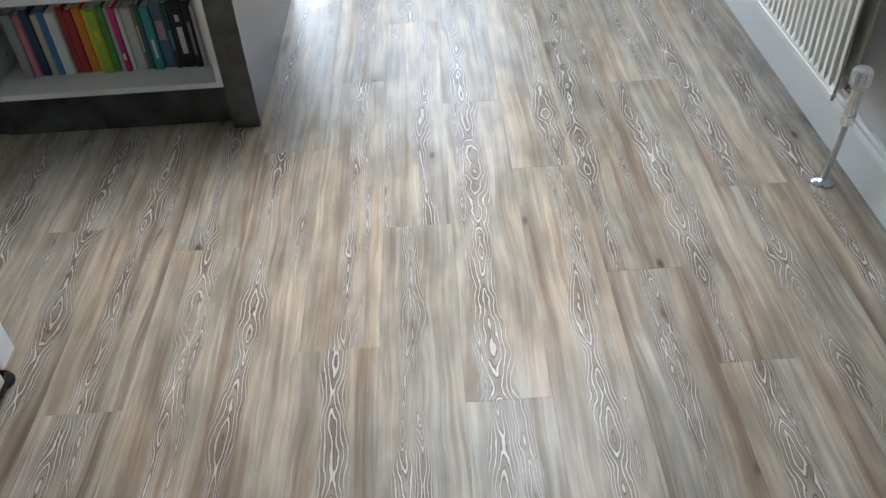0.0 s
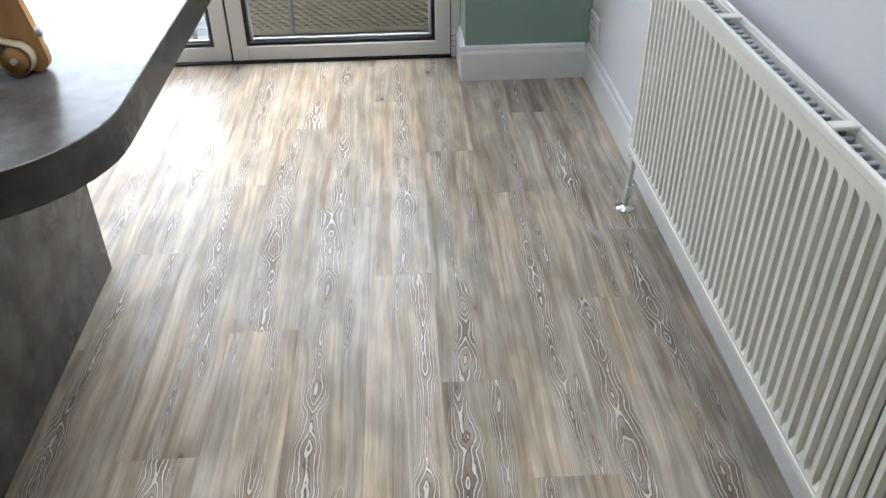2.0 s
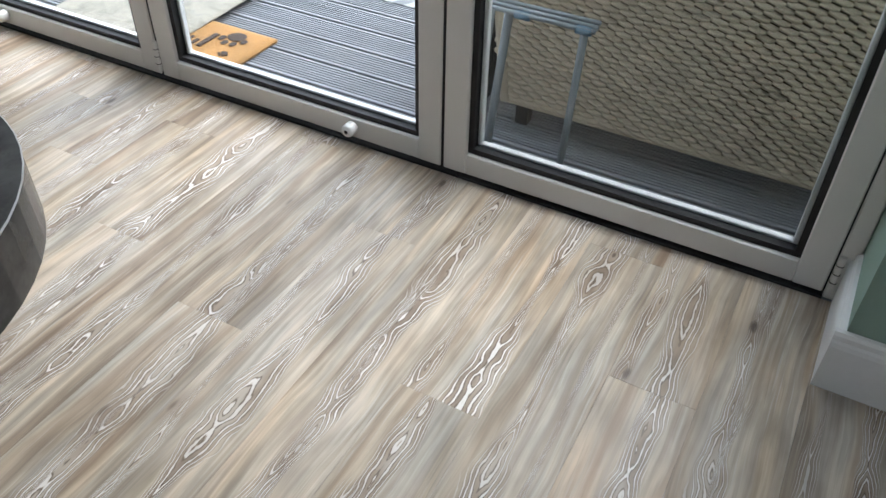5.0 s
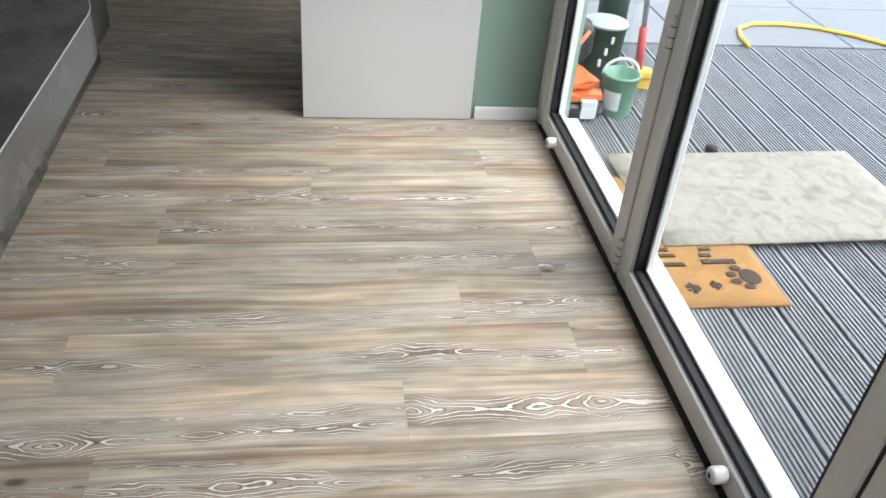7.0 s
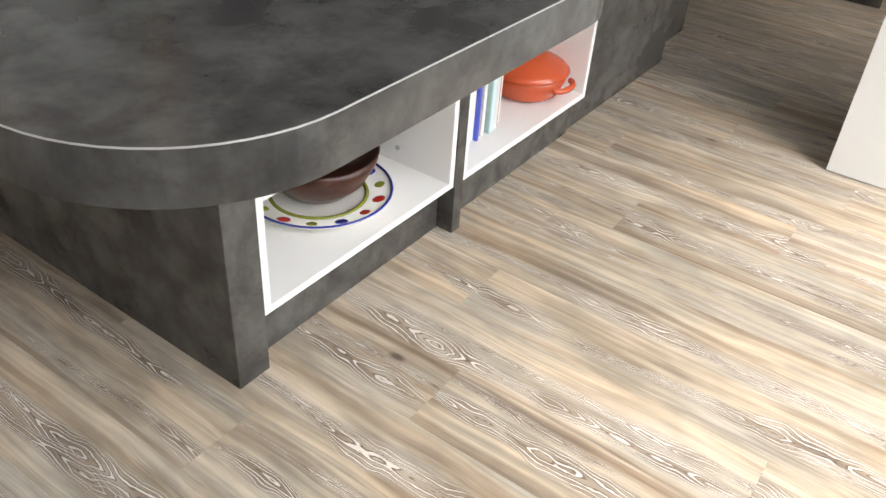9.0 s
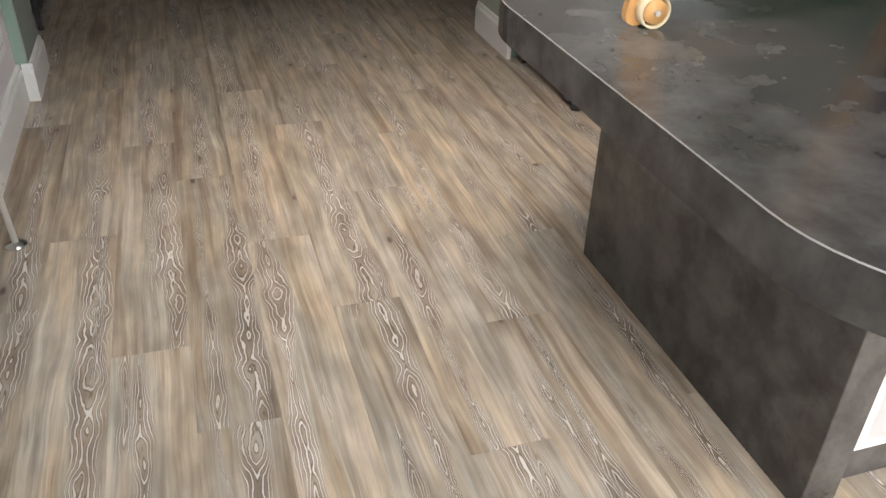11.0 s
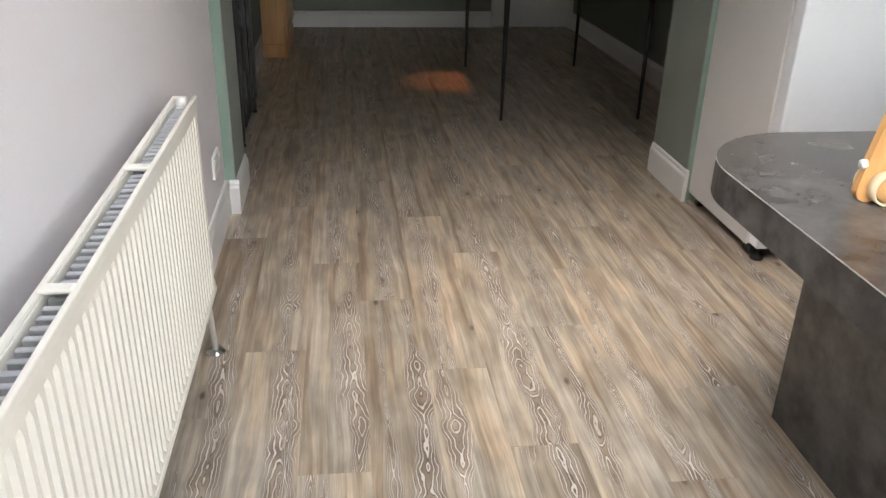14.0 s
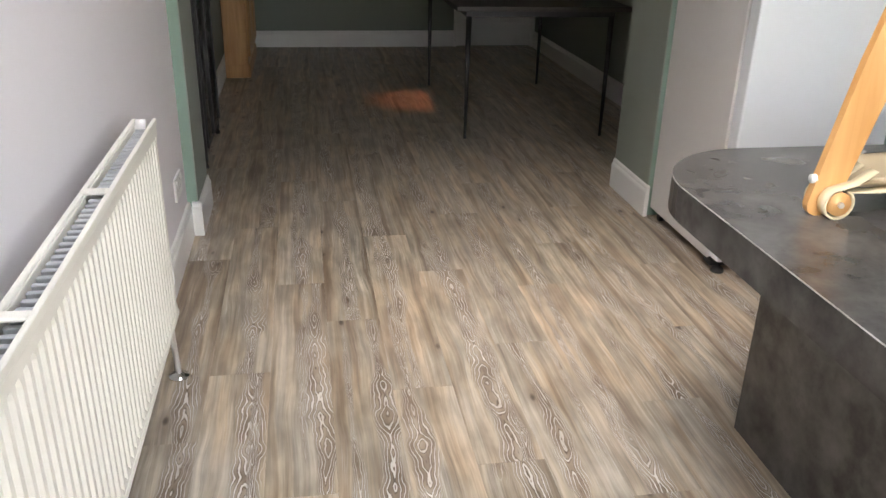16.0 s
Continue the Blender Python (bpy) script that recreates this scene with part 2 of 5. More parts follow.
    h = n.math("ADD", fine, n.math("MULTIPLY", n.math("ADD", r1, r2), 0.5))
    return n.finish(base, rough, 0.0, n.bump(h, 0.10, 0.0004), Specular_IOR_Level=0.22)


def concrete_laminate():
    n = Nodes("dark_concrete_laminate")
    c = n.coord()
    cloud = n.noise(c, 12.0, 5.0, 0.58, 0.15)
    wide = n.noise(n.vmath("ADD", c, (7.0, 2.0, 4.0)), 2.2, 3.0)
    k = n.math("MULTIPLY_ADD", wide, 0.35, n.math("MULTIPLY", cloud, 0.65))
    base = n.ramp(k, [(0.36, (0.036, 0.034, 0.032)), (0.45, (0.056, 0.053, 0.049)), (0.53, (0.077, 0.074, 0.069)), (0.61, (0.098, 0.094, 0.088)), (0.70, (0.115, 0.110, 0.104))])
    pits = n.noise(n.vmath("ADD", c, (3.0, 1.0, 0.0)), 58.0, 5.0, 0.70, 0.3)
    where = n.noise(n.vmath("ADD", c, (11.3, 4.7, 2.0)), 4.5, 3.0)
    pit = n.math("MULTIPLY", n.step(pits, 0.53, 0.62), n.step(where, 0.46, 0.60))
    base = n.mix(n.math("MULTIPLY", pit, 0.20), base, (0.020, 0.019, 0.018))
    fine = n.noise(c, 260.0, 2.0)
    rough = n.math("MULTIPLY_ADD", wide, 0.10, 0.20)
    return n.finish(base, rough, 0.0, n.bump(fine, 0.015, 0.0004), Specular_IOR_Level=0.42)


def pine_wood(name, dark, light, rough=0.45):
    n = Nodes(name)
    c = n.coord()
    g = n.noise(n.vmath("MULTIPLY", c, (28.0, 28.0, 2.4)), 1.0, 4.0, 0.6, 0.5)
    return n.finish(n.ramp(g, [(0.3, dark), (0.7, light)]), rough, 0.0, n.bump(g, 0.1, 0.001))


def coir():
    n = Nodes("coir")
    c = n.coord()
    g = n.noise(c, 190.0, 3.0, 0.7)
    b = n.noise(c, 9.0, 3.0)
    col = n.mix(1.0, n.ramp(g, [(0.3, (0.22, 0.105, 0.03)), (0.7, (0.58, 0.32, 0.11))]), n.ramp(b, [(0.3, (0.85, 0.85, 0.85)), (0.7, (1.05, 1.0, 0.95))]), "MULTIPLY")
    return n.finish(col, 0.95, 0.0, n.bump(g, 0.9, 0.006))


def mottled_rug():
    n = Nodes("mottled_rug")
    c = n.coord()
    a = n.noise(c, 16.0, 4.0, 0.6, 1.2)
    g = n.noise(c, 260.0, 2.0)
    col = n.ramp(a, [(0.32, (0.13, 0.122, 0.100)), (0.46, (0.215, 0.198, 0.160)), (0.58, (0.30, 0.272, 0.215)), (0.72, (0.165, 0.165, 0.150))])
    col = n.mix(n.math("MULTIPLY", g, 0.3), col, (0.55, 0.53, 0.48))
    return n.finish(col, 0.95, 0.0, n.bump(g, 0.6, 0.004))


def leaf_rug():
    n = Nodes("leaf_pattern_rug")
    c = n.coord()
    warp = n.noise(c, 1.6, 1.0)
    w = n.node("ShaderNodeTexWave", 1, Vector=n.vmath("MULTIPLY", c, (1.0, 0.8, 1.0)), Scale=4.2, Distortion=5.5, Detail=1.0)
    g = n.noise(c, 300.0, 2.0)
    col = n.mix(n.step(w, 0.55, 0.66), (0.42, 0.43, 0.46), (0.86, 0.86, 0.86))
    col = n.mix(n.math("MULTIPLY", g, 0.12), col, (0.5, 0.5, 0.5))
    return n.finish(n.mix(n.math("MULTIPLY", warp, 0.1), col, (0.6, 0.6, 0.62)), 0.9, 0.0, n.bump(g, 0.3, 0.002))


def deck_mat():
    n = Nodes("grey_composite_deck")
    rnd = n.node("ShaderNodeObjectInfo", out=5)
    p = n.vmath("ADD", n.coord(), n.node("ShaderNodeCombineXYZ", i0=n.math("MULTIPLY", rnd, 40.0), i1=n.math("MULTIPLY", rnd, 15.0)))
    s = n.noise(n.vmath("MULTIPLY", p, (3.0, 60.0, 1.0)), 1.0, 4.0, 0.6)
    b = n.noise(p, 3.0, 3.0)
    col = n.ramp(s, [(0.3, (0.155, 0.165, 0.18)), (0.7, (0.255, 0.268, 0.285))])
    col = n.mix(1.0, col, n.ramp(b, [(0.3, (0.86, 0.86, 0.86)), (0.7, (1.08, 1.08, 1.1))]), "MULTIPLY")
    return n.finish(col, n.math("MULTIPLY_ADD", b, 0.25, 0.36), 0.0, n.bump(s, 0.2, 0.002))


def clear_glass():
    n = Nodes("clear_glass")
    t = n.tree
    t.nodes.remove(n.bsdf)
    lw = n.node("ShaderNodeLayerWeight", 1, Blend=0.5)
    f = n.math("MULTIPLY_ADD", n.math("POWER", lw, 4.0), 0.30, 0.025)
    tr = n.node("ShaderNodeBsdfTransparent", Color=(0.85, 0.875, 0.875, 1))
    gl = n.node("ShaderNodeBsdfGlossy", Color=(1, 1, 1, 1), Roughness=0.02)
    m = t.nodes.new("ShaderNodeMixShader")
    t.links.new(f, m.inputs[0])
    t.links.new(tr, m.inputs[1])
    t.links.new(gl, m.inputs[2])
    t.links.new(m.outputs[0], t.nodes["Material Output"].inputs[0])
    return n.mat


def glow(name, color, strength):
    n = Nodes(name)
    return n.finish((0.8, 0.8, 0.8), 0.5, 0.0, None, Emission_Color=(*color, 1), Emission_Strength=strength)


M_PLANK = plank_wood()
M_SUB = paint("subfloor", (0.08, 0.065, 0.055), 0.8)
M_STONE = concrete_laminate()
M_WHITE = paint("white_melamine", (0.80, 0.79, 0.77), 0.4, 0.03, 4.0)
M_WALL = paint("lilac_grey_emulsion", (0.74, 0.72, 0.74), 0.85, 0.04, 1.5, 220.0, 0.15)
M_GREEN = paint("sage_green_emulsion", (0.235, 0.335, 0.275), 0.85, 0.05, 1.6, 220.0, 0.15)
M_OLIVE_WALL = paint("olive_grey_emulsion", (0.25, 0.283, 0.245), 0.85, 0.05, 1.6, 220.0, 0.15)
M_TRIM = paint("white_satin_woodwork", (0.78, 0.78, 0.76), 0.35, 0.04, 3.0, 90.0, 0.05)
M_CEIL = paint("ceiling_white", (0.82, 0.82, 0.80), 0.9, 0.03)
M_RAD = paint("cream_radiator_enamel", (0.80, 0.785, 0.71), 0.33, 0.03, 3.0, 140.0, 0.04)
M_FIN = paint("grey_convector_steel", (0.46, 0.48, 0.50), 0.5, 0.06, metal=0.2)
M_CHROME = paint("chrome", (0.75, 0.75, 0.74), 0.14, 0.03, 20.0, metal=1.0, bump=0.02)
M_PIPE = paint("satin_chrome_pipe", (0.78, 0.77, 0.74), 0.36, 0.05, 12.0, metal=0.75, bump=0.02)
M_FRAME = paint("silver_grey_aluminium", (0.66, 0.645, 0.615), 0.42, 0.04, 3.0, 300.0, 0.04)
M_BEAD = paint("white_bead", (0.84, 0.84, 0.83), 0.35, 0.02)
M_BLACK = paint("black_gasket", (0.012, 0.012, 0.013), 0.6, 0.1)
M_GLASS = clear_glass()
M_PANEL = paint("pale_grey_panel", (0.62, 0.615, 0.59), 0.45, 0.04, 2.5, 140.0, 0.05)
M_FRIDGE = paint("white_fridge_enamel", (0.74, 0.77, 0.79), 0.3, 0.02, 3.0, 200.0, 0.05)
M_FRIDGE_SIDE = paint("grey_white_fridge_side", (0.66, 0.65, 0.63), 0.42, 0.03, 3.0, 200.0, 0.08)
M_METAL_BLACK = paint("black_powder_coat", (0.018, 0.018, 0.019), 0.45, 0.1)
M_TABLE = pine_wood("dark_table_wood", (0.018, 0.014, 0.012), (0.040, 0.030, 0.023))
M_PINE = pine_wood("honey_pine", (0.38, 0.19, 0.07), (0.56, 0.32, 0.14))
M_PLY = pine_wood("honey_plywood", (0.58, 0.29, 0.095), (0.70, 0.40, 0.16), 0.38)
M_CANVAS = paint("beige_canvas", (0.50, 0.40, 0.26), 0.9, 0.1, 12.0, 500.0, 0.5)
M_WEB = paint("cream_webbing", (0.70, 0.60, 0.40), 0.8, 0.06, 12.0, 500.0, 0.4)
M_FELT = paint("charcoal_felt", (0.012, 0.012, 0.013), 0.95, 0.2, 20.0, 500.0, 0.6)
M_PLASTIC = paint("white_plastic", (0.80, 0.80, 0.78), 0.35, 0.02)
M_DECK = deck_mat()
M_PAVE = paint("grey_paving", (0.20, 0.21, 0.225), 0.75, 0.15, 2.0, 90.0, 0.3, per_object=0.08)
M_GROUND = paint("garden_ground", (0.13, 0.14, 0.10), 0.95, 0.25, 0.7, 30.0, 0.5)
M_COIR = coir()
M_PAW = paint("dark_brown_print", (0.045, 0.03, 0.022), 0.95, 0.2, 60.0, 300.0, 0.5)
M_RUG = mottled_rug()
M_LEAF = leaf_rug()
M_WICKER = paint("taupe_wicker", (0.56, 0.47, 0.355), 0.55, 0.18, 14.0, 160.0, 0.2)
# darker wicker tone: the shade between strands is put into this colour
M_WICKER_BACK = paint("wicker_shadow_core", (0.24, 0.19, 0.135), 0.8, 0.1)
M_COVER = paint("charcoal_cover", (0.028, 0.029, 0.032), 0.7, 0.2, 7.0, 300.0, 0.4)
M_STEEL = paint("brushed_grey_tube", (0.26, 0.29, 0.31), 0.42, 0.06, 8.0, metal=0.5)
M_BLUE = paint("blue_grey_plastic", (0.13, 0.22, 0.30), 0.5, 0.05)
M_ORANGE = paint("orange_film", (0.70, 0.17, 0.05), 0.4, 0.12, 10.0)
M_BAG = paint("black_film", (0.03, 0.03, 0.03), 0.38, 0.15, 10.0)
M_PAPER = paint("white_label", (0.70, 0.72, 0.72), 0.6, 0.05)
M_PAIL = paint("mint_pail_plastic", (0.13, 0.31, 0.21), 0.4, 0.10, 8.0)
M_PAILDARK = paint("bottle_green_plastic", (0.025, 0.055, 0.04), 0.4, 0.1)
M_RED = paint("red_plastic", (0.55, 0.04, 0.04), 0.4, 0.06)
M_YELLOW = paint("yellow_plastic", (0.72, 0.46, 0.04), 0.45, 0.08)
M_ENAMEL = paint("orange_enamel", (0.52, 0.085, 0.030), 0.22, 0.06, 5.0)
M_BOWL = pine_wood("brown_bowl_wood", (0.034, 0.010, 0.006), (0.075, 0.024, 0.013), 0.3)
M_CERAMIC = paint("white_glaze", (0.78, 0.76, 0.70), 0.15, 0.03)
M_COBALT = paint("cobalt_glaze", (0.03, 0.04, 0.28), 0.15, 0.05)
M_OLIVE = paint("olive_glaze", (0.22, 0.24, 0.03), 0.18, 0.1)
M_CHERRY = paint("red_glaze", (0.45, 0.03, 0.02), 0.18, 0.1)
M_PAGES = paint("page_edges", (0.68, 0.64, 0.54), 0.9, 0.06)
BOOKS = {}


def book_mat(rgb):
    if rgb not in BOOKS:
        BOOKS[rgb] = paint("book_cover", rgb, 0.45, 0.08, 14.0)
    return BOOKS[rgb]

# ---- setting: walls, ceiling, woodwork ----
H = 2.42
solid("wall_east", box(0.02, 0.30, -4.04, 0.12, -0.005, H), M_WALL, kind="structure")
solid("wall_pier", box(-0.495, 0.02, -0.252, 0.12, -0.005, H), M_GREEN, kind="structure")
solid("wall_north_head", box(-3.43, -0.495, -0.02, 0.12, 2.12, H), M_GREEN, kind="structure")
# unseen wall, added only to shade the deck strip behind the sofa
solid("wall_unseen_shade", box(0.46, 0.62, 0.12, 3.2, -0.30, 2.42), M_GREEN, kind="structure")
solid("wall_nib", box(-3.80, -3.418, -0.24, 0.12, -0.005, H), M_GREEN, kind="structure")
# opening for an added, unseen window that brightens the far kitchen floor
nw = box(-5.80, -5.30, -0.10, 0.12, -0.005, H)
for q in ((-4.10, -3.80, -0.005, H), (-5.30, -4.10, -0.005, 1.05), (-5.30, -4.10, 2.05, H)):
    box(q[0], q[1], -0.10, 0.12, q[2], q[3], bm=nw)
solid("wall_north_west", nw, M_GREEN, kind="structure")
fill_window = tagged(new("added_window_2", mesh_of("added_window_2", box(-5.32, -4.08, -0.14, 0.02, 1.02, 1.05, 0.004), M_TRIM)), kind="structure")
for q in ((-5.30, -5.24, 1.05, 2.05), (-4.16, -4.10, 1.05, 2.05), (-5.24, -4.16, 1.05, 1.11), (-5.24, -4.16, 1.99, 2.05)):
    part("window_frame", box(q[0], q[1], 0.03, 0.09, q[2], q[3], 0.003), M_TRIM, fill_window)
part("pane", box(-5.24, -4.16, 0.055, 0.062, 1.11, 1.99), M_GLASS, fill_window).visible_shadow = False
solid("wall_west", box(-5.95, -5.80, -4.50, 0.12, -0.005, H), M_WALL, kind="structure")
solid("wall_middle_west", box(-5.80, -1.998, -4.48, -4.06, -0.005, H), M_GREEN, kind="structure")
solid("wall_middle_east", box(-0.020, 0.42, -4.40, -4.04, -0.005, H), M_GREEN, kind="structure")
solid("wall_middle_head", box(-1.998, -0.020, -4.44, -4.05, 2.02, H), M_GREEN, kind="structure")
solid("wall_reveal_west", box(-1.998, -1.994, -4.478, -4.062, 0.0, 2.02), M_OLIVE_WALL, kind="structure")
solid("wall_reveal_east", box(-0.024, -0.020, -4.398, -4.042, 0.0, 2.02), M_OLIVE_WALL, kind="structure")
solid("wall_dining_east", box(0.135, 0.42, -8.95, -4.40, -0.005, H), M_OLIVE_WALL, kind="structure")
solid("wall_dining_west", box(-2.78, -2.665, -8.95, -4.48, -0.005, H), M_OLIVE_WALL, kind="structure")
solid("wall_south", box(-2.78, 0.42, -8.95, -8.52, -0.005, H), M_OLIVE_WALL, kind="structure")
KX0, KX1, KY0, KY1 = -1.30, -0.10, -2.40, -1.05
lid = bmesh.new()
for q in ((-5.95, KX0, -8.95, 0.12), (KX1, 0.42, -8.95, 0.12), (KX0, KX1, -8.95, KY0), (KX0, KX1, KY1, 0.12)):
    box(*q, H, H + 0.58, bm=lid)
solid("ceiling", lid, M_CEIL, kind="structure")
roof_window = tagged(new("window_1", mesh_of("window_1", box(KX0 - 0.05, KX1 + 0.05, KY0 - 0.05, KY0, H + 0.58, H + 0.66, bm=box(KX0 - 0.05, KX1 + 0.05, KY1, KY1 + 0.05, H + 0.58, H + 0.66)), M_TRIM)), kind="structure")
part("window_frame", box(KX0 - 0.05, KX0, KY0, KY1, H + 0.58, H + 0.66), M_TRIM, roof_window)
part("window_frame", box(KX1, KX1 + 0.05, KY0, KY1, H + 0.58, H + 0.66), M_TRIM, roof_window)
part("pane", box(KX0, KX1, KY0, KY1, H + 0.62, H + 0.628), M_GLASS, roof_window).visible_shadow = False

SKIRT = [(0.0, 0.0), (0.019, 0.0), (0.019, 0.112), (0.016, 0.121), (0.012, 0.126), (0.012, 0.137), (0.008, 0.144), (0.0, 0.146)]
LOW = [(0.0, 0.0), (0.012, 0.0), (0.012, 0.042), (0.008, 0.046), (0.0, 0.046)]


def skirting(p0, p1, normal, profile=SKIRT):
    solid("baseboard", run(profile, p0, p1, normal), M_TRIM, kind="structure")


skirting((0.02, -4.04), (0.02, -0.252), (-1, 0))
skirting((-0.514, -0.252), (0.001, -0.252), (0, -1))
skirting((-0.495, -0.252), (-0.495, -0.002), (-1, 0))
skirting((-0.020, -4.40), (-0.020, -4.040), (-1, 0))
skirting((-0.039, -4.040), (0.001, -4.040), (0, 1))
skirting((-1.998, -4.48), (-1.998, -4.041), (1, 0))
skirting((-3.418, -0.228), (-3.418, -0.002), (1, 0), LOW)
skirting((0.116, -8.52), (-1.885, -8.52), (0, 1))
skirting((-2.665, -8.46), (-2.665, -4.48), (1, 0))
skirting((0.135, -8.52), (0.135, -4.40), (-1, 0))

# rear door of the dining room
d = tagged(new("door_1", mesh_of("door_1", box(-2.625, -1.907, -8.518, -8.475, 0.012, 2.03, 0.003), M_TRIM)), kind="structure")
for x0, x1 in ((-2.55, -2.31), (-2.23, -1.98)):
    for z0, z1 in ((0.22, 0.85), (1.02, 1.88)):
        part("door_panel", box(x0, x1, -8.476, -8.468, z0, z1, 0.006), M_TRIM, d)
part("door_handle", rod((-1.95, -8.475, 1.0), (-1.95, -8.42, 1.0), 0.011, bm=tube([(-1.95, -8.42, 1.0), (-2.04, -8.42, 1.0)], 0.009)), M_CHROME, d, "chrome lever handle")
solid("door_frame", box(-1.905, -1.886, -8.52, -8.465, 0, 2.07, 0.004), M_TRIM, kind="structure")
solid("door_frame", box(-2.663, -2.627, -8.52, -8.465, 0, 2.07, 0.004), M_TRIM, kind="structure")


# ---- folding glass doors ----
def door_leaf(x0, x1, y0=0.0):
    """One glazed leaf; x0 is the end nearer the pier."""
    lo, hi = min(x0, x1), max(x0, x1)
    w, top, bot = 0.070, 2.10, 0.014
    leaf = thing("door_leaf", ((lo + hi) / 2, y0, 0), "silver-grey aluminium glazed folding door leaf, closed, on a low track", "door", "folding door leaves")
    part("stile", box(lo + 0.0045, lo + w, y0, y0 + 0.066, bot, top, 0.003), M_FRAME, leaf)
    part("stile", box(hi - w, hi - 0.0045, y0, y0 + 0.066, bot, top, 0.003), M_FRAME, leaf)
    part("bottom_rail", box(lo + w, hi - w, y0 + 0.001, y0 + 0.065, bot, bot + 0.062, 0.003), M_FRAME, leaf)
    part("top_rail", box(lo + w, hi - w, y0 + 0.001, y0 + 0.065, top - 0.07, top, 0.003), M_FRAME, leaf)
    # black strips added in the leaf joints to draw the dark gap line
    for q0, q1 in ((lo + 0.0003, lo + 0.0045), (hi - 0.0045, hi - 0.0003)):
        part("gap_strip", box(q0, q1, y0 + 0.005, y0 + 0.052, bot, top), M_BLACK, leaf, "black strip added for the dark gap between leaves")
    a, b, c, e = lo + w, hi - w, bot + 0.062, top - 0.07
    gx = bmesh.new()
    for q in ((a, a + 0.015, c, e), (b - 0.015, b, c, e), (a + 0.015, b - 0.015, c, c + 0.015), (a + 0.015, b - 0.015, e - 0.015, e)):
        box(q[0], q[1], y0 + 0.012, y0 + 0.05, q[2], q[3], bm=gx)
    part("gasket", gx, M_BLACK, leaf, "black rubber glazing gasket")
    a, b, c, e = a + 0.015, b - 0.015, c + 0.015, e - 0.015
    part("glass_pane", box(a, b, y0 + 0.026, y0 + 0.032, c, e), M_GLASS, leaf, "clear glass pane").visible_shadow = False
    for q in ((a, a + 0.012, c, e), (b - 0.012, b, c, e), (a + 0.012, b - 0.012, c, c + 0.009), (a + 0.012, b - 0.012, e - 0.012, e)):
        part("outer_bead", box(q[0], q[1], y0 + 0.034, y0 + 0.050, q[2], q[3], 0.002), M_BEAD, leaf, "white outer glazing bead")
    return leaf


LEAVES = [(-0.536, -1.500), (-1.500, -2.468), (-2.468, -3.368)]
leaves = [door_leaf(a, b) for a, b in LEAVES]


def hinge(x, z, leaf, y=-0.004):
    bm = rod((x, y, z), (x, y, z + 0.095), 0.0075, seg=12)
    h = part("hinge", bm, M_FRAME, leaf, "barrel hinge with dark joints")
    for k in range(1, 4):
        part("hinge_joint", rod((x, y, z + 0.024 * k - 0.001), (x, y, z + 0.024 * k + 0.001), 0.0085, seg=12), M_BLACK, h)


for z in (0.03, 0.62, 1.2, 1.85):
    hinge(-2.468, z, leaves[1])
    hinge(-0.528, z, leaves[0])
for leaf, x in ((leaves[1], -1.775), (leaves[2], -3.14)):
    stop = part("door_stop", lathe([(0.016, 0.0), (0.018, 0.004), (0.018, 0.028), (0.015, 0.033), (0.0, 0.033)], (0, 0, 0), 20), M_PLASTIC, leaf, "round white door stop", True)
    stop.data.transform(pose(x, 0, 0.050, 90, 0, 0))
    part("screw", lathe([(0.006, 0.0), (0.0, 0.001)], (0, 0, 0), 12), M_BLACK, stop).data.transform(pose(x, -0.0345, 0.050, 90, 0, 0))
solid("door_frame_jamb", box(-0.536, -0.497, 0.0, 0.075, 0.0, 2.12, 0.003), M_FRAME, kind="structure")
solid("door_frame_jamb", box(-3.415, -3.368, 0.0, 0.075, 0.0, 2.12, 0.003), M_FRAME, kind="structure")
solid("door_track", box(-3.368, -0.536, -0.004, 0.078, -0.006, 0.006, 0.001), M_BLACK, kind="structure")
solid("door_threshold", box(-3.42, -0.49, 0.062, 0.16, -0.10, 0.004, 0.004), M_FRAME, kind="structure")
solid("house_plinth", box(-5.9, 0.4, 0.0, 0.075, -0.20, -0.008), M_PAVE, kind="structure")


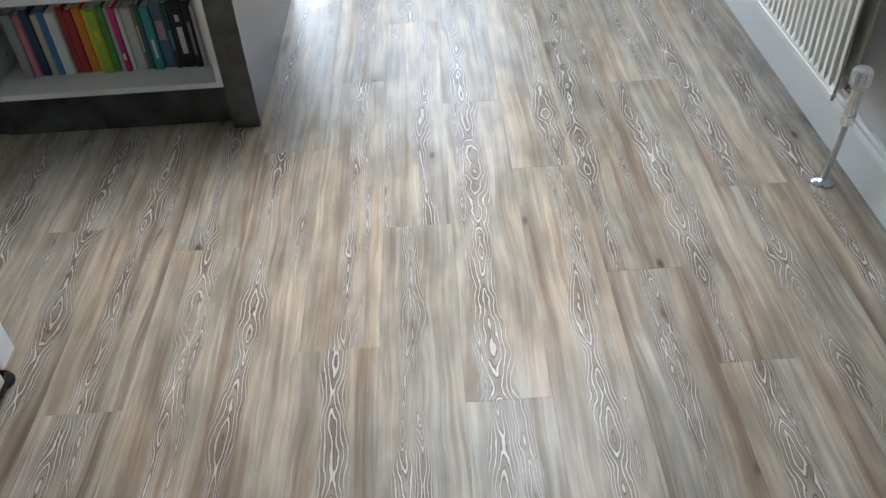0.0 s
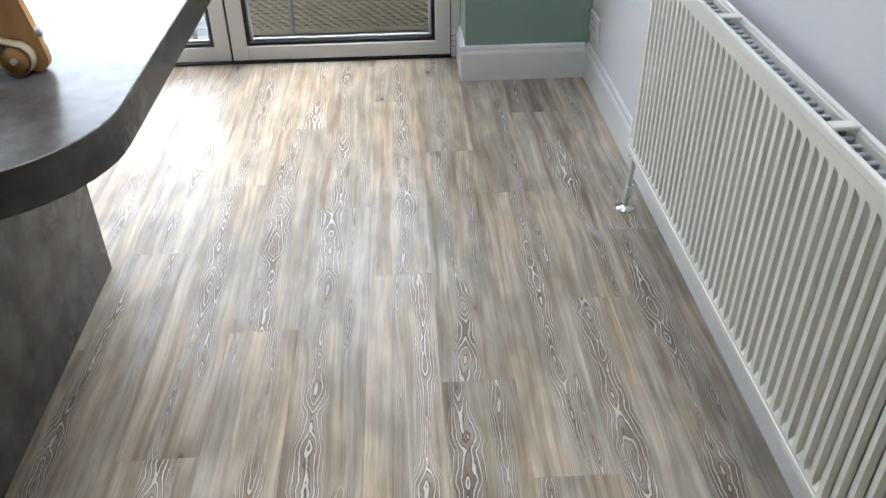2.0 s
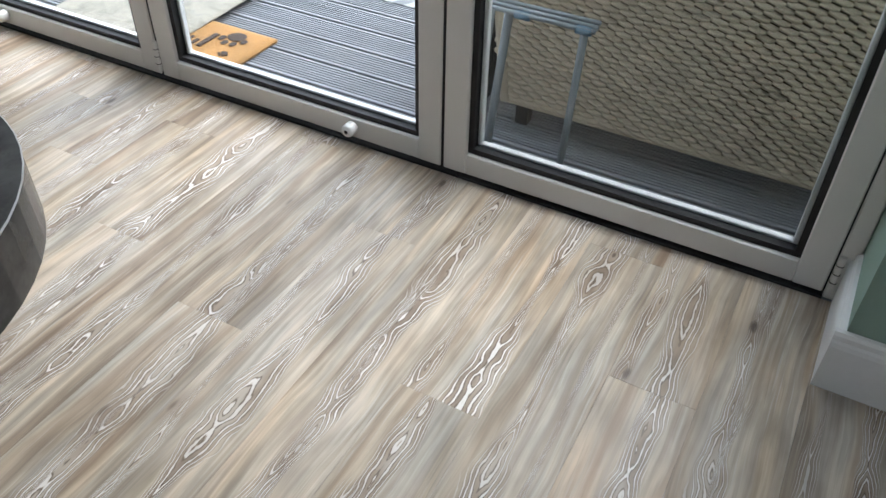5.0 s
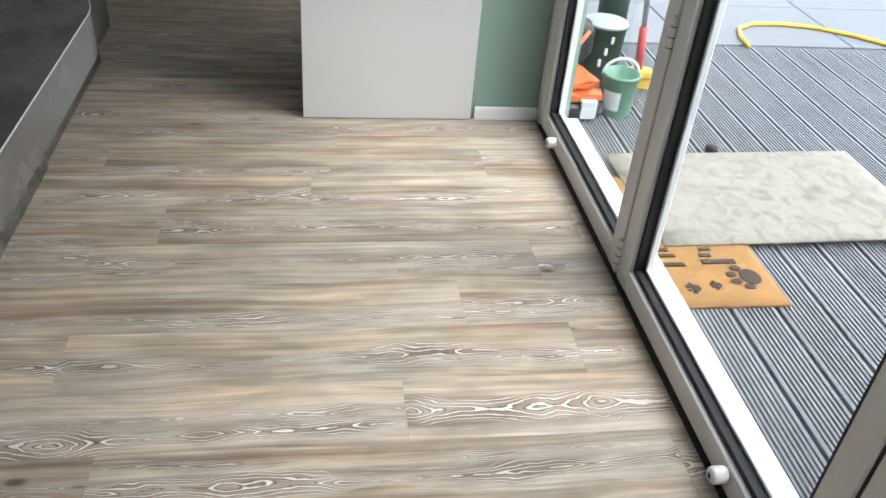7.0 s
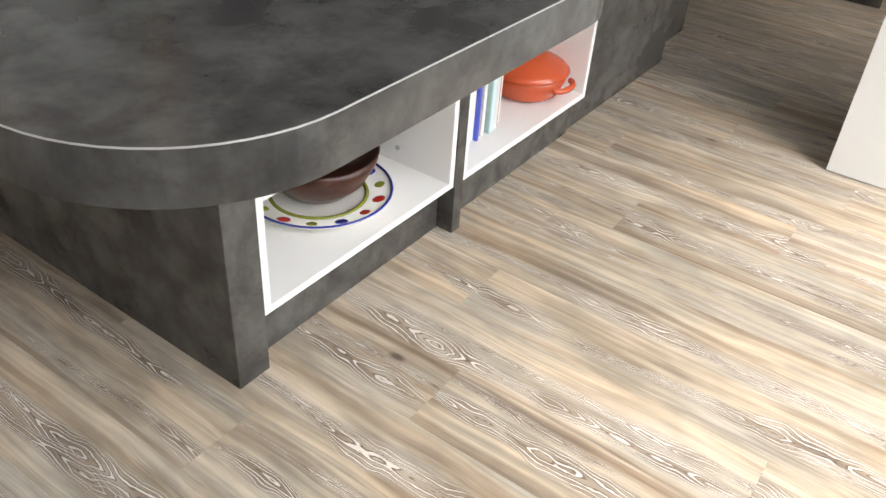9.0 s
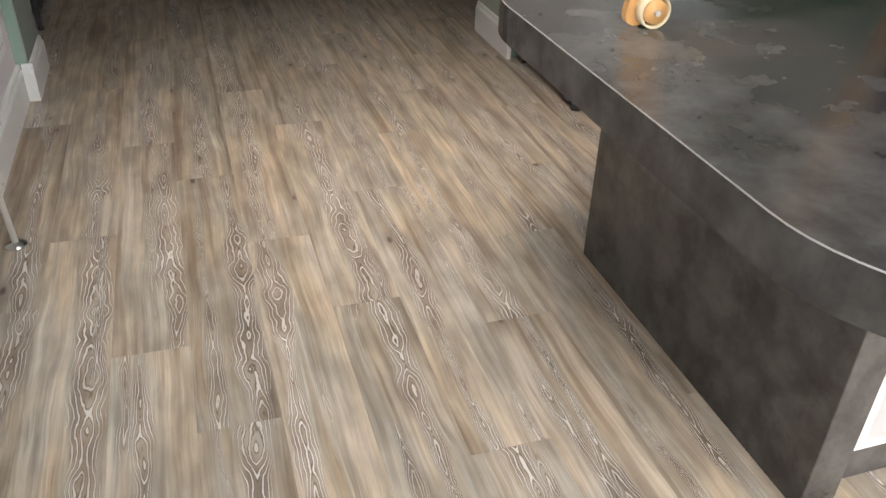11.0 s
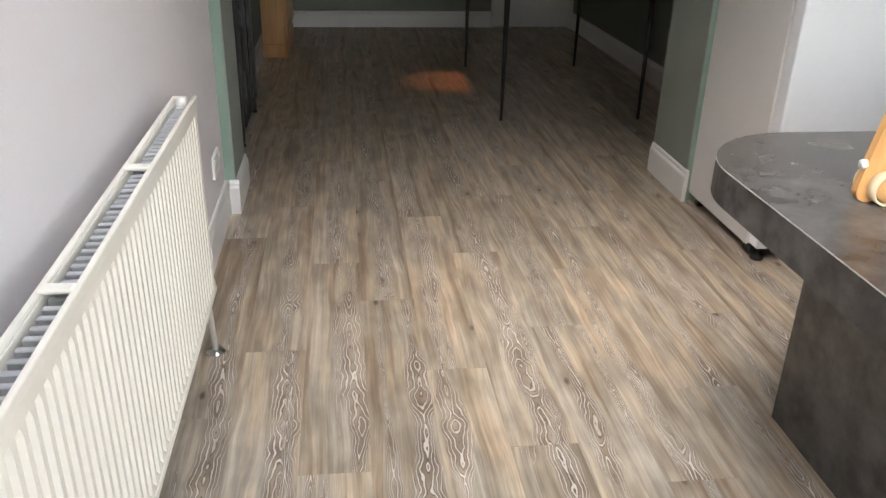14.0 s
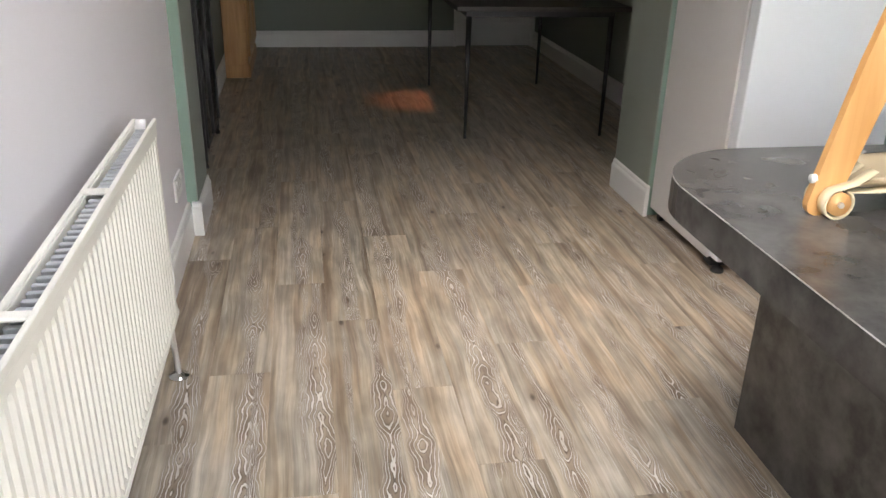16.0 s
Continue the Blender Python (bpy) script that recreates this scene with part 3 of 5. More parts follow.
# ---- radiator ----
def radiator():
    y0, y1, z0, z1 = -2.897, -1.346, 0.233, 0.786
    r = thing("radiator", (-0.09, (y0 + y1) / 2, 0.0), "cream enamelled double panel radiator with vertical ribs, fixed under plain wall", "radiator")
    xf, xb = -0.090, -0.052
    pitch = 0.0335
    n = int((y1 - y0 - 0.03) / pitch)
    s = (y1 - y0 - n * pitch) / 2
    for nm, x, out in (("front_panel", xf, -1), ("back_panel", xb, 1)):
        bm = bmesh.new()
        prof = [(y0, 0.006)]
        for i in range(n):
            a = y0 + s + i * pitch
            prof += [(a + 0.004, 0.0), (a + 0.010, 0.009), (a + 0.023, 0.009), (a + 0.029, 0.0)]
        prof += [(y1, 0.006)]
        levels = [(z0, 0), (z0 + 0.020, 0), (z0 + 0.034, 1), (z1 - 0.052, 1), (z1 - 0.036, 0), (z1, 0)]
        grid = [[bm.verts.new((x + out * (0.009 if f == 0 else d), y, z)) for y, d in prof] for z, f in levels]
        for a, b in zip(grid, grid[1:]):
            for i in range(len(prof) - 1):
                bm.faces.new((a[i], a[i + 1], b[i + 1], b[i]))
        box(min(x, x - out * 0.002), max(x, x - out * 0.002), y0, y1, z0, z1, 0.002, bm=bm)
        part(nm, bm, M_RAD, r)
    for nm, z in (("top_rail", z1 - 0.002), ("bottom_rail", z0 + 0.004)):
        for x0, x1 in ((xf - 0.0115, xf - 0.001), (xb + 0.001, xb + 0.0115)):
            part(nm, box(x0, x1, y0 - 0.002, y1 + 0.002, z - 0.01, z + 0.008, 0.003, 2), M_RAD, r)
    fin = None
    y = y0 + 0.055
    while y < y1 - 0.06:
        if fin is None:
            fin = part("fin", box(xf + 0.0025, xb - 0.006, y, y + 0.011, z0 + 0.05, z1 - 0.007, 0.002), M_FIN, r, "grey folded steel convector fin")
            first = y
        else:
            ob = new("fin", fin.data)
            ob.parent, ob.matrix_parent_inverse = r, fin.matrix_parent_inverse
            ob.location = fin.location + Vector((0, y - first, 0))
        y += 0.0265
    for y in (-2.345, -1.835):
        part("cross_bracket", box(xf - 0.004, xb + 0.006, y - 0.011, y + 0.014, z1 + 0.002, z1 + 0.009, 0.002), M_RAD, r)
    for y in (y0 + 0.02, y1 - 0.02):
        part("end_plug", rod((xf + 0.012, y, z1 - 0.010), (xb - 0.002, y, z1 - 0.010), 0.019, seg=18), M_PLASTIC, r, "", True)
        part("bottom_boss", rod((xf + 0.012, y, z0 + 0.03), (xb - 0.012, y, z0 + 0.03), 0.015, seg=16), M_RAD, r, "", True)
    for y in (-2.30, -1.75):
        part("wall_bracket", box(xb, 0.02, y - 0.02, y + 0.02, z0 + 0.05, z1 - 0.08), M_RAD, r)
    # thermostatic valve at one end, lockshield at the other
    for y, foot, head in ((y0 - 0.045, -2.930, True), (y1 + 0.030, -1.314, False)):
        xm = -0.066
        e = y0 if head else y1
        v = part("valve", rod((xm, e, z0 + 0.03), (xm, y, z0 + 0.03), 0.009, seg=14), M_CHROME, r, "chrome valve and tail pipe", True)
        part("valve_body", rod((xm, y, z0 - 0.03), (xm, y, z0 + 0.06), 0.0145, seg=18, bm=rod((xm, y, z0 - 0.045), (xm, y, z0 - 0.02), 0.018, seg=6)), M_CHROME, v)
        part("pipe", tube([(xm, y, z0 - 0.03), (xm, (y + foot) / 2, 0.15), (-0.073, foot, 0.012)], 0.0085, 12), M_PIPE, v, "", True)
        part("pipe_collar", lathe([(0.030, 0.0), (0.029, 0.004), (0.014, 0.007), (0.0105, 0.012), (0.0, 0.012)], (-0.073, foot, 0.0005), 24), M_CHROME, v, "chrome floor collar", True)
        if head:
            hd = part("thermostat_head", lathe([(0.014, 0.0), (0.016, 0.010), (0.0225, 0.014), (0.0235, 0.022), (0.0215, 0.052), (0.018, 0.056), (0.0, 0.057)], (xm, y, z0 + 0.050), 24), M_PLASTIC, v, "ribbed white thermostat head", True)
            for k in range(12):
                a = 2 * math.pi * k / 12
                part("rib", rod((xm + 0.0225 * math.cos(a), y + 0.0225 * math.sin(a), z0 + 0.070), (xm + 0.0218 * math.cos(a), y + 0.0218 * math.sin(a), z0 + 0.100), 0.0024, seg=6), M_PLASTIC, hd)
        else:
            part("lockshield_cap", lathe([(0.013, 0.0), (0.014, 0.03), (0.010, 0.036), (0.0, 0.036)], (xm, y, 0.05), 18), M_PLASTIC, v, "white cap", True)
    return r


radiator()


def socket(y, z):
    s = thing("wall_socket", (0.02, y, z), "white plastic double wall socket above the baseboard", "socket", "wall sockets")
    part("face_plate", box(0.010, 0.0202, y - 0.073, y + 0.073, z - 0.043, z + 0.043, 0.003, 2), M_PLASTIC, s)
    for k in (-1, 1):
        part("rocker", box(0.006, 0.011, y + k * 0.050 - 0.008, y + k * 0.050 + 0.008, z + 0.012, z + 0.034, 0.002), M_PLASTIC, s)
        for dy, dz, w, h in ((0, 0.02, 0.003, 0.008), (-0.011, -0.008, 0.006, 0.003), (0.011, -0.008, 0.006, 0.003)):
            part("pin_slot", box(0.0092, 0.0101, y + k * 0.024 + dy - w / 2, y + k * 0.024 + dy + w / 2, z + dz - h / 2, z + dz + h / 2), M_BLACK, s)


socket(-0.335, 0.245)
socket(-3.825, 0.291)

# ---- kitchen island ----
XP0, XP1, YS, YN = -1.694, -1.612, -2.474, -1.524
ZT, ZB = 0.808, 0.733


def corner(cx, cy, r, a0, a1, n=14):
    return [(cx + r * math.cos(radians(a0 + (a1 - a0) * i / n)), cy + r * math.sin(radians(a0 + (a1 - a0) * i / n))) for i in range(n + 1)]


def worktop():
    xe, yn, ys, r = -1.219, -1.126, -2.465, 0.26
    out = [(-3.86, ys)] + corner(xe - r, ys + r, r, -90, 0) + corner(xe - r, yn - r, r, 0, 90)
    out += corner(-2.315 + 0.20, yn - 0.20, 0.20, 90, 180) + [(-2.315, -1.52), (-3.86, -1.52)]
    w = thing("worktop", (-2.4, -1.9, ZB), "dark concrete-effect laminate worktop with rounded overhanging end", "worktop")
    part("slab", prism(out, ZB, ZT - 0.0012), M_STONE, w)
    part("surface", prism(out, ZT - 0.0012, ZT, 0.0008, 1), M_STONE, w)
    edge = [(x, y, ZT - 0.0015) for x, y in out[1:-2]]
    part("edge_line", tube(edge, 0.0014, 6), paint("pale_edge_line", (0.42, 0.40, 0.38), 0.5), w, "thin pale line along the top edge")


worktop()
end = thing("end_panel", ((XP0 + XP1) / 2, -2.0, 0), "dark concrete-effect end panel holding up the worktop", "panel")
part("board", box(XP0, XP1, YS + 0.0025, YN - 0.0025, 0.0, ZB), M_STONE, end)
for y0, y1 in ((YS, YS + 0.0025), (YN - 0.0025, YN)):
    part("edge_band", box(XP0, XP1, y0, y1, 0.0, ZB, 0.0008), M_STONE, end, "dark laminate edge band")


def open_unit(x0, x1, face, back, mid, name):
    """Open shelf unit between x0 and x1; face and back are y."""
    s = 1 if face > back else -1
    y0, y1 = min(face, back), max(face, back)
    u = thing(name, ((x0 + x1) / 2, (y0 + y1) / 2, 0), "white open shelf unit in a dark concrete-effect island", "shelf unit", "island shelf units")
    lo, t = 0.142, 0.018
    for nm, a, b in (("side", x0, x0 + t), ("side", x1 - t, x1)):
        part(nm, box(a, b, y0, y1, lo, ZB - 0.028, 0.001), M_WHITE, u)
    part("base_shelf", box(x0 + t, x1 - t, y0, y1, lo, lo + t, 0.001), M_WHITE, u)
    part("top_board", box(x0 + t, x1 - t, y0, y1, ZB - 0.046, ZB - 0.028, 0.001), M_WHITE, u)
    part("mid_shelf", box(x0 + t, x1 - t, y0 + (0.0 if s < 0 else 0.0), y1, mid, mid + t, 0.001), M_WHITE, u)
    part("back_board", box(x0 + t, x1 - t, back if s > 0 else back - 0.008, back + 0.008 if s > 0 else back, lo, ZB - 0.03), M_WHITE, u)
    part("head_rail", box(x0, x1, min(face, face - s * 0.05), max(face, face - s * 0.05), ZB - 0.028, ZB, 0.001), M_STONE, u, "dark top rail")
    part("plinth", box(x0, x1, min(face - s * 0.045, face - s * 0.06), max(face - s * 0.045, face - s * 0.06), 0.0, lo), M_STONE, u, "dark recessed plinth")
    for k in range(2):
        part("cam_cap", rod((x0 + t, (face + back) / 2 + 0.06 - 0.1 * k, lo + 0.06), (x0 + t + 0.002, (face + back) / 2 + 0.06 - 0.1 * k, lo + 0.06), 0.007, seg=14), M_FIN, u)
    return u


MIDY = (YS + YN) / 2
open_unit(-2.345, XP0, YN, MIDY + 0.02, 0.405, "shelf_unit")
open_unit(-3.060, -2.385, YN, MIDY + 0.02, 0.405, "shelf_unit")
open_unit(-2.40, XP0, YS, MIDY - 0.02, 0.428, "shelf_unit")
post = thing("divider_post", (-2.365, YN - 0.15, 0), "dark concrete-effect upright between the open shelves", "post")
part("upright", box(-2.383, -2.347, YN - 0.30, YN + 0.004, 0.0, ZB, 0.001), M_STONE, post)


def cupboard(x0, x1, face, back, label):
    s = 1 if face > back else -1
    c = thing("base_cabinet", ((x0 + x1) / 2, (face + back) / 2, 0), label, "cabinet", "island cabinets")
    y0, y1 = min(face - s * 0.02, back), max(face - s * 0.02, back)
    part("body", box(x0, x1, y0, y1, 0.135, ZB), M_STONE, c)
    part("door", box(x0 + 0.002, x1 - 0.002, min(face, face - s * 0.019), max(face, face - s * 0.019), 0.14, ZB - 0.004, 0.0015), M_STONE, c)
    part("plinth", box(x0, x1, min(face - s * 0.055, face - s * 0.07), max(face - s * 0.055, face - s * 0.07), 0.0, 0.135), M_STONE, c)


cupboard(-3.855, -3.062, YN, MIDY + 0.02, "dark concrete-effect cupboard at the end of the island")
cupboard(-3.10, -2.402, YS, MIDY - 0.02, "dark concrete-effect cupboard beside the bookshelf")
cupboard(-3.855, -3.102, YS, MIDY - 0.02, "dark concrete-effect cupboard in the galley")


# ---- things in the shelves ----
def book_up(x, y, z, w, h, deep, rgb, face, lean=0.0, bars=()):
    """A book standing with its spine at y=face; w along x."""
    b = thing("book", (x + w / 2, y, z), "upright paper-backed book with a coloured spine on a white shelf", "book", "books on the island shelves")
    s = 1 if face else -1
    y0, y1 = (y - deep, y) if face else (y, y + deep)
    sh = Matrix.Translation((x, y, z)) @ Matrix.Rotation(radians(lean), 4, "Y") @ Matrix.Translation((-x, -y, -z))
    cov = box(x, x + w, y0, y1, z + 0.0005, z + h, 0.0025)
    bmesh.ops.transform(cov, matrix=sh, verts=cov.verts)
    c = part("cover", cov, book_mat(rgb), b)
    pg = box(x + 0.003, x + w - 0.003, y0 + 0.006, y1 - 0.006, z + h - 0.004, z + h + 0.0008)
    bmesh.ops.transform(pg, matrix=sh, verts=pg.verts)
    part("page_block", pg, M_PAGES, b)
    for (u, v, wide, col) in bars:
        yy = (y + 0.0004, y + 0.0012) if face else (y - 0.0012, y - 0.0004)
        t = box(x + w * 0.5 - w * wide / 2, x + w * 0.5 + w * wide / 2, yy[0], yy[1], z + h * u, z + h * v)
        bmesh.ops.transform(t, matrix=sh, verts=t.verts)
        part("spine_print", t, book_mat(col), c)
    return b


def book_flat(x0, x1, y, z, h, deep, rgb, bars=()):
    b = thing("book", ((x0 + x1) / 2, y, z), "hardback book lying flat in a stack of cookbooks", "book", "stacked cookbooks")
    c = part("cover", box(x0, x1, y, y + deep, z + 0.0005, z + h, 0.003), book_mat(rgb), b)
    for a, e, v0, v1, col in bars:
        part("spine_print", box(x0 + (x1 - x0) * a, x0 + (x1 - x0) * e, y - 0.0012, y - 0.0003, z + h * v0, z + h * v1), book_mat(col), c)


W, K, CREAM = (0.72, 0.71, 0.68), (0.012, 0.012, 0.013), (0.62, 0.56, 0.44)
BL, NV, TL, OR, YE, LI = (0.06, 0.16, 0.36), (0.02, 0.045, 0.11), (0.07, 0.30, 0.36), (0.70, 0.24, 0.03), (0.75, 0.55, 0.04), (0.35, 0.52, 0.05)
PK, RD, GY, MG = (0.56, 0.17, 0.20), (0.40, 0.03, 0.03), (0.30, 0.30, 0.29), (0.55, 0.02, 0.16)
yb = YS + 0.105
zl, zm = 0.160, 0.446
# lower tier facing the galley, from the end panel inwards
x = XP0 - 0.022
for w, h, rgb, bars in ((0.020, 0.200, GY, ((0.3, 0.8, 0.4, W),)), (0.014, 0.205, W, ()), (0.012, 0.195, (0.55, 0.45, 0.5), ()), (0.020, 0.210, K, ((0.2, 0.7, 0.35, GY),)), (0.040, 0.212, K, ((0.22, 0.62, 0.4, W), (0.7, 0.8, 0.3, W))),
                        (0.018, 0.206, (0.03, 0.06, 0.07), ((0.3, 0.6, 0.4, TL),)), (0.032, 0.203, (0.10, 0.17, 0.28), ((0.45, 0.75, 0.7, (0.5, 0.35, 0.34)),)), (0.026, 0.200, TL, ((0.2, 0.5, 0.3, W),)), (0.012, 0.208, (0.03, 0.12, 0.12), ()), (0.014, 0.205, (0.16, 0.17, 0.10), ((0.3, 0.7, 0.3, CREAM),)),
                        (0.030, 0.196, (0.55, 0.55, 0.52), ()), (0.012, 0.200, W, ()), (0.017, 0.205, MG, ((0.2, 0.3, 0.5, W),)), (0.014, 0.203, (0.5, 0.46, 0.5), ()), (0.018, 0.210, (0.10, 0.30, 0.06), ()), (0.030, 0.200, LI, ((0.5, 0.7, 0.4, YE),)), (0.014, 0.198, YE, ()), (0.026, 0.205, OR, ()), (0.022, 0.2, RD, ()), (0.020, 0.21, (0.3, 0.03, 0.02), ()),
                        (0.03, 0.2, W, ()), (0.024, 0.205, BL, ()), (0.02, 0.195, CREAM, ()), (0.026, 0.21, NV, ()), (0.018, 0.2, PK, ()), (0.03, 0.206, GY, ())):
    x -= w + 0.0012
    if x < -2.36:
        break
    book_up(x, yb + random.uniform(-0.012, 0.008), zl, w, h, 0.15, rgb, False, 0, bars)
# upper tier: a stack by the end panel, then upright books
x1, x0 = XP0 - 0.024, XP0 - 0.214
for z, h, dx, rgb, bars in ((0.0, 0.045, 0.0, K, ((0.1, 0.86, 0.3, 0.72, W),)), (0.046, 0.030, 0.006, (0.50, 0.13, 0.17), ((0.5, 0.75, 0.3, 0.7, PK),)), (0.077, 0.047, 0.004, (0.33, 0.35, 0.29), ((0.08, 0.9, 0.3, 0.7, (0.12, 0.12, 0.11)),)), (0.125, 0.042, 0.01, K, tuple((0.06 + 0.155 * k, 0.17 + 0.155 * k, 0.15, 0.85, (0.55, 0.5, 0.06) if k % 2 else (0.3, 0.27, 0.14)) for k in range(6)))):
    book_flat(x0 + dx, x1 - dx, yb - 0.012, zm + z, h, 0.15, rgb, bars)
x = x0 - 0.006
for w, h, rgb, bars in ((0.016, 0.205, (0.5, 0.5, 0.58), ((0.2, 0.8, 0.3, NV),)), (0.014, 0.198, W, ()), (0.024, 0.210, NV, ((0.3, 0.6, 0.3, TL),)), (0.016, 0.2, BL, ()), (0.018, 0.195, OR, ((0.4, 0.7, 0.35, NV),)), (0.018, 0.205, BL, ()), (0.022, 0.2, (0.05, 0.2, 0.36), ()), (0.024, 0.21, (0.16, 0.10, 0.09), ()), (0.018, 0.208, PK, ((0.3, 0.7, 0.4, RD),)), (0.022, 0.2, K, ()), (0.018, 0.205, (0.6, 0.62, 0.6), ()), (0.026, 0.21, W, ((0.3, 0.6, 0.4, GY),)), (0.02, 0.19, CREAM, ()), (0.024, 0.2, (0.42, 0.09, 0.05), ()), (0.02, 0.205, BL, ()), (0.028, 0.2, W, ()), (0.02, 0.21, TL, ()), (0.024, 0.2, RD, ())):
    x -= w + 0.0012
    if x < -2.36:
        break
    book_up(x, yb + random.uniform(-0.012, 0.01), zm, w, h, 0.15, rgb, False, 0, bars)
# books and pot on the garden side
x = -2.52
for w, h, rgb in ((0.032, 0.21, W), (0.010, 0.20, (0.06, 0.10, 0.50)), (0.018, 0.2, (0.62, 0.36, 0.45)), (0.014, 0.19, W), (0.012, 0.21, (0.2, 0.35, 0.2)), (0.020, 0.2, (0.5, 0.62, 0.64)), (0.022, 0.205, (0.55, 0.56, 0.55)), (0.015, 0.2, (0.33, 0.09, 0.06)), (0.018, 0.2, W)):
    x -= w + 0.0015
    book_up(x, YN - 0.08 + random.uniform(-0.01, 0.01), zl, w, h, 0.14, rgb, True)


def casserole(x, y, z):
    p = thing("casserole_pot", (x, y, z), "glossy orange enamelled casserole pot with a domed lid", "pot")
    part("pot_body", lathe([(0.085, 0.0), (0.105, 0.012), (0.122, 0.05), (0.126, 0.072), (0.121, 0.075), (0.1, 0.02), (0.0, 0.016)], (x, y, z), 36), M_ENAMEL, p, "", True)
    lid = part("lid", lathe([(0.130, 0.074), (0.132, 0.080), (0.118, 0.094), (0.085, 0.112), (0.045, 0.124), (0.0, 0.128)], (x, y, z), 36), M_ENAMEL, p, "", True)
    part("knob", lathe([(0.012, 0.124), (0.012, 0.135), (0.024, 0.142), (0.022, 0.152), (0.0, 0.155)], (x, y, z), 20), M_ENAMEL, lid, "", True)
    for k in (-1, 1):
        pts = [(x + 0.055 * math.sin(a), y + k * (0.118 + 0.035 * math.cos(a)), z + 0.055) for a in (radians(-80 + 20 * i) for i in range(9))]
        part("loop_handle", tube(pts, 0.009, 8), M_ENAMEL, p, "", True)


casserole(-2.935, YN - 0.150, zl)


def fruit_plate(x, y, z):
    p = thing("plate", (x, y, z), "large white plate with blue rim and painted fruit", "plate")
    part("dish", lathe([(0.095, 0.0), (0.105, 0.004), (0.178, 0.026), (0.180, 0.029), (0.104, 0.009), (0.0, 0.006)], (x, y, z), 48), M_CERAMIC, p, "", True)
    part("rim_line", tube([(x + 0.176 * math.cos(a), y + 0.176 * math.sin(a), z + 0.029) for a in (2 * math.pi * i / 48 for i in range(48))], 0.0032, 6, closed=True), M_COBALT, p, "cobalt blue rim line", True)
    part("ring_line", tube([(x + 0.116 * math.cos(a), y + 0.116 * math.sin(a), z + 0.0125) for a in (2 * math.pi * i / 48 for i in range(48))], 0.0055, 6, closed=True), M_OLIVE, p, "olive painted ring", True)
    for i in range(14):
        a = 2 * math.pi * i / 14 + 0.2
        m = (M_CHERRY, M_OLIVE, M_COBALT, M_CHERRY)[i % 4]
        r = 0.148
        q = lathe([(0.0135 if i % 2 else 0.017, 0.0), (0.011, 0.0015), (0.0, 0.002)], (0, 0, 0), 14)
        f = part("painted_fruit", q, m, p, "", True)
        f.data.transform(Matrix.Translation((x + r * math.cos(a), y + r * math.sin(a), z + 0.0205)) @ Matrix.Rotation(a, 4, "Z") @ pose(0, 0, 0, 0, -16, 0))
    b = thing("bowl", (x, y, z + 0.01), "brown turned wooden bowl resting in the painted plate", "bowl")
    part("bowl_wall", lathe([(0.055, 0.012), (0.075, 0.016), (0.112, 0.050), (0.140, 0.100), (0.146, 0.125), (0.140, 0.126), (0.105, 0.058), (0.06, 0.026), (0.0, 0.022)], (x - 0.012, y - 0.01, z), 40), M_BOWL, b, "", True)


fruit_plate(-2.07, YN - 0.205, zl)


# ---- things on the worktop ----
def felt_basket(x, y):
    b = thing("fabric_basket", (x, y, ZT), "round charcoal felt basket standing on the dark worktop", "basket")
    part("wall", lathe([(0.275, 0.0), (0.288, 0.010), (0.296, 0.05), (0.300, 0.16), (0.297, 0.27), (0.290, 0.275), (0.286, 0.26), (0.285, 0.02), (0.0, 0.015)], (x, y, ZT), 56, wobble=0.03), M_FELT, b, "", True)
    part("rim_band", tube([(x + 0.296 * math.cos(a), y + 0.296 * math.sin(a), ZT + 0.272) for a in (2 * math.pi * i / 48 for i in range(48))], 0.007, 8, closed=True), M_FELT, b, "", True)
    part("base_seam", tube([(x + 0.287 * math.cos(a), y + 0.287 * math.sin(a), ZT + 0.006) for a in (2 * math.pi * i / 48 for i in range(48))], 0.0055, 8, closed=True), M_FELT, b, "", True)


felt_basket(-1.97, -1.585)


def leg_plate(x, y, lean, h=0.56, w=0.068, t=0.016):
    """Tapered plywood blade with a rounded foot, leaning along x."""
    pts = [(w * 0.43 * math.cos(radians(a)), 0.030 + 0.030 * math.sin(radians(a))) for a in range(180, 361, 20)]
    pts = [(-w * 0.45, 0.060)] + pts + [(w * 0.45, 0.060), (w * 0.55, h * 0.5), (w * 0.46, h), (-w * 0.46, h), (-w * 0.55, h * 0.5)]
    bm = bmesh.new()
    rings = [[bm.verts.new((x + u + lean * v, y + k * t / 2, ZT + v)) for u, v in pts] for k in (-1, 1)]
    n = len(pts)
    for i in range(n):
        bm.faces.new((rings[0][i], rings[0][(i + 1) % n], rings[1][(i + 1) % n], rings[1][i]))
    bm.faces.new(rings[0][::-1])
    bm.faces.new(rings[1])
    return bm


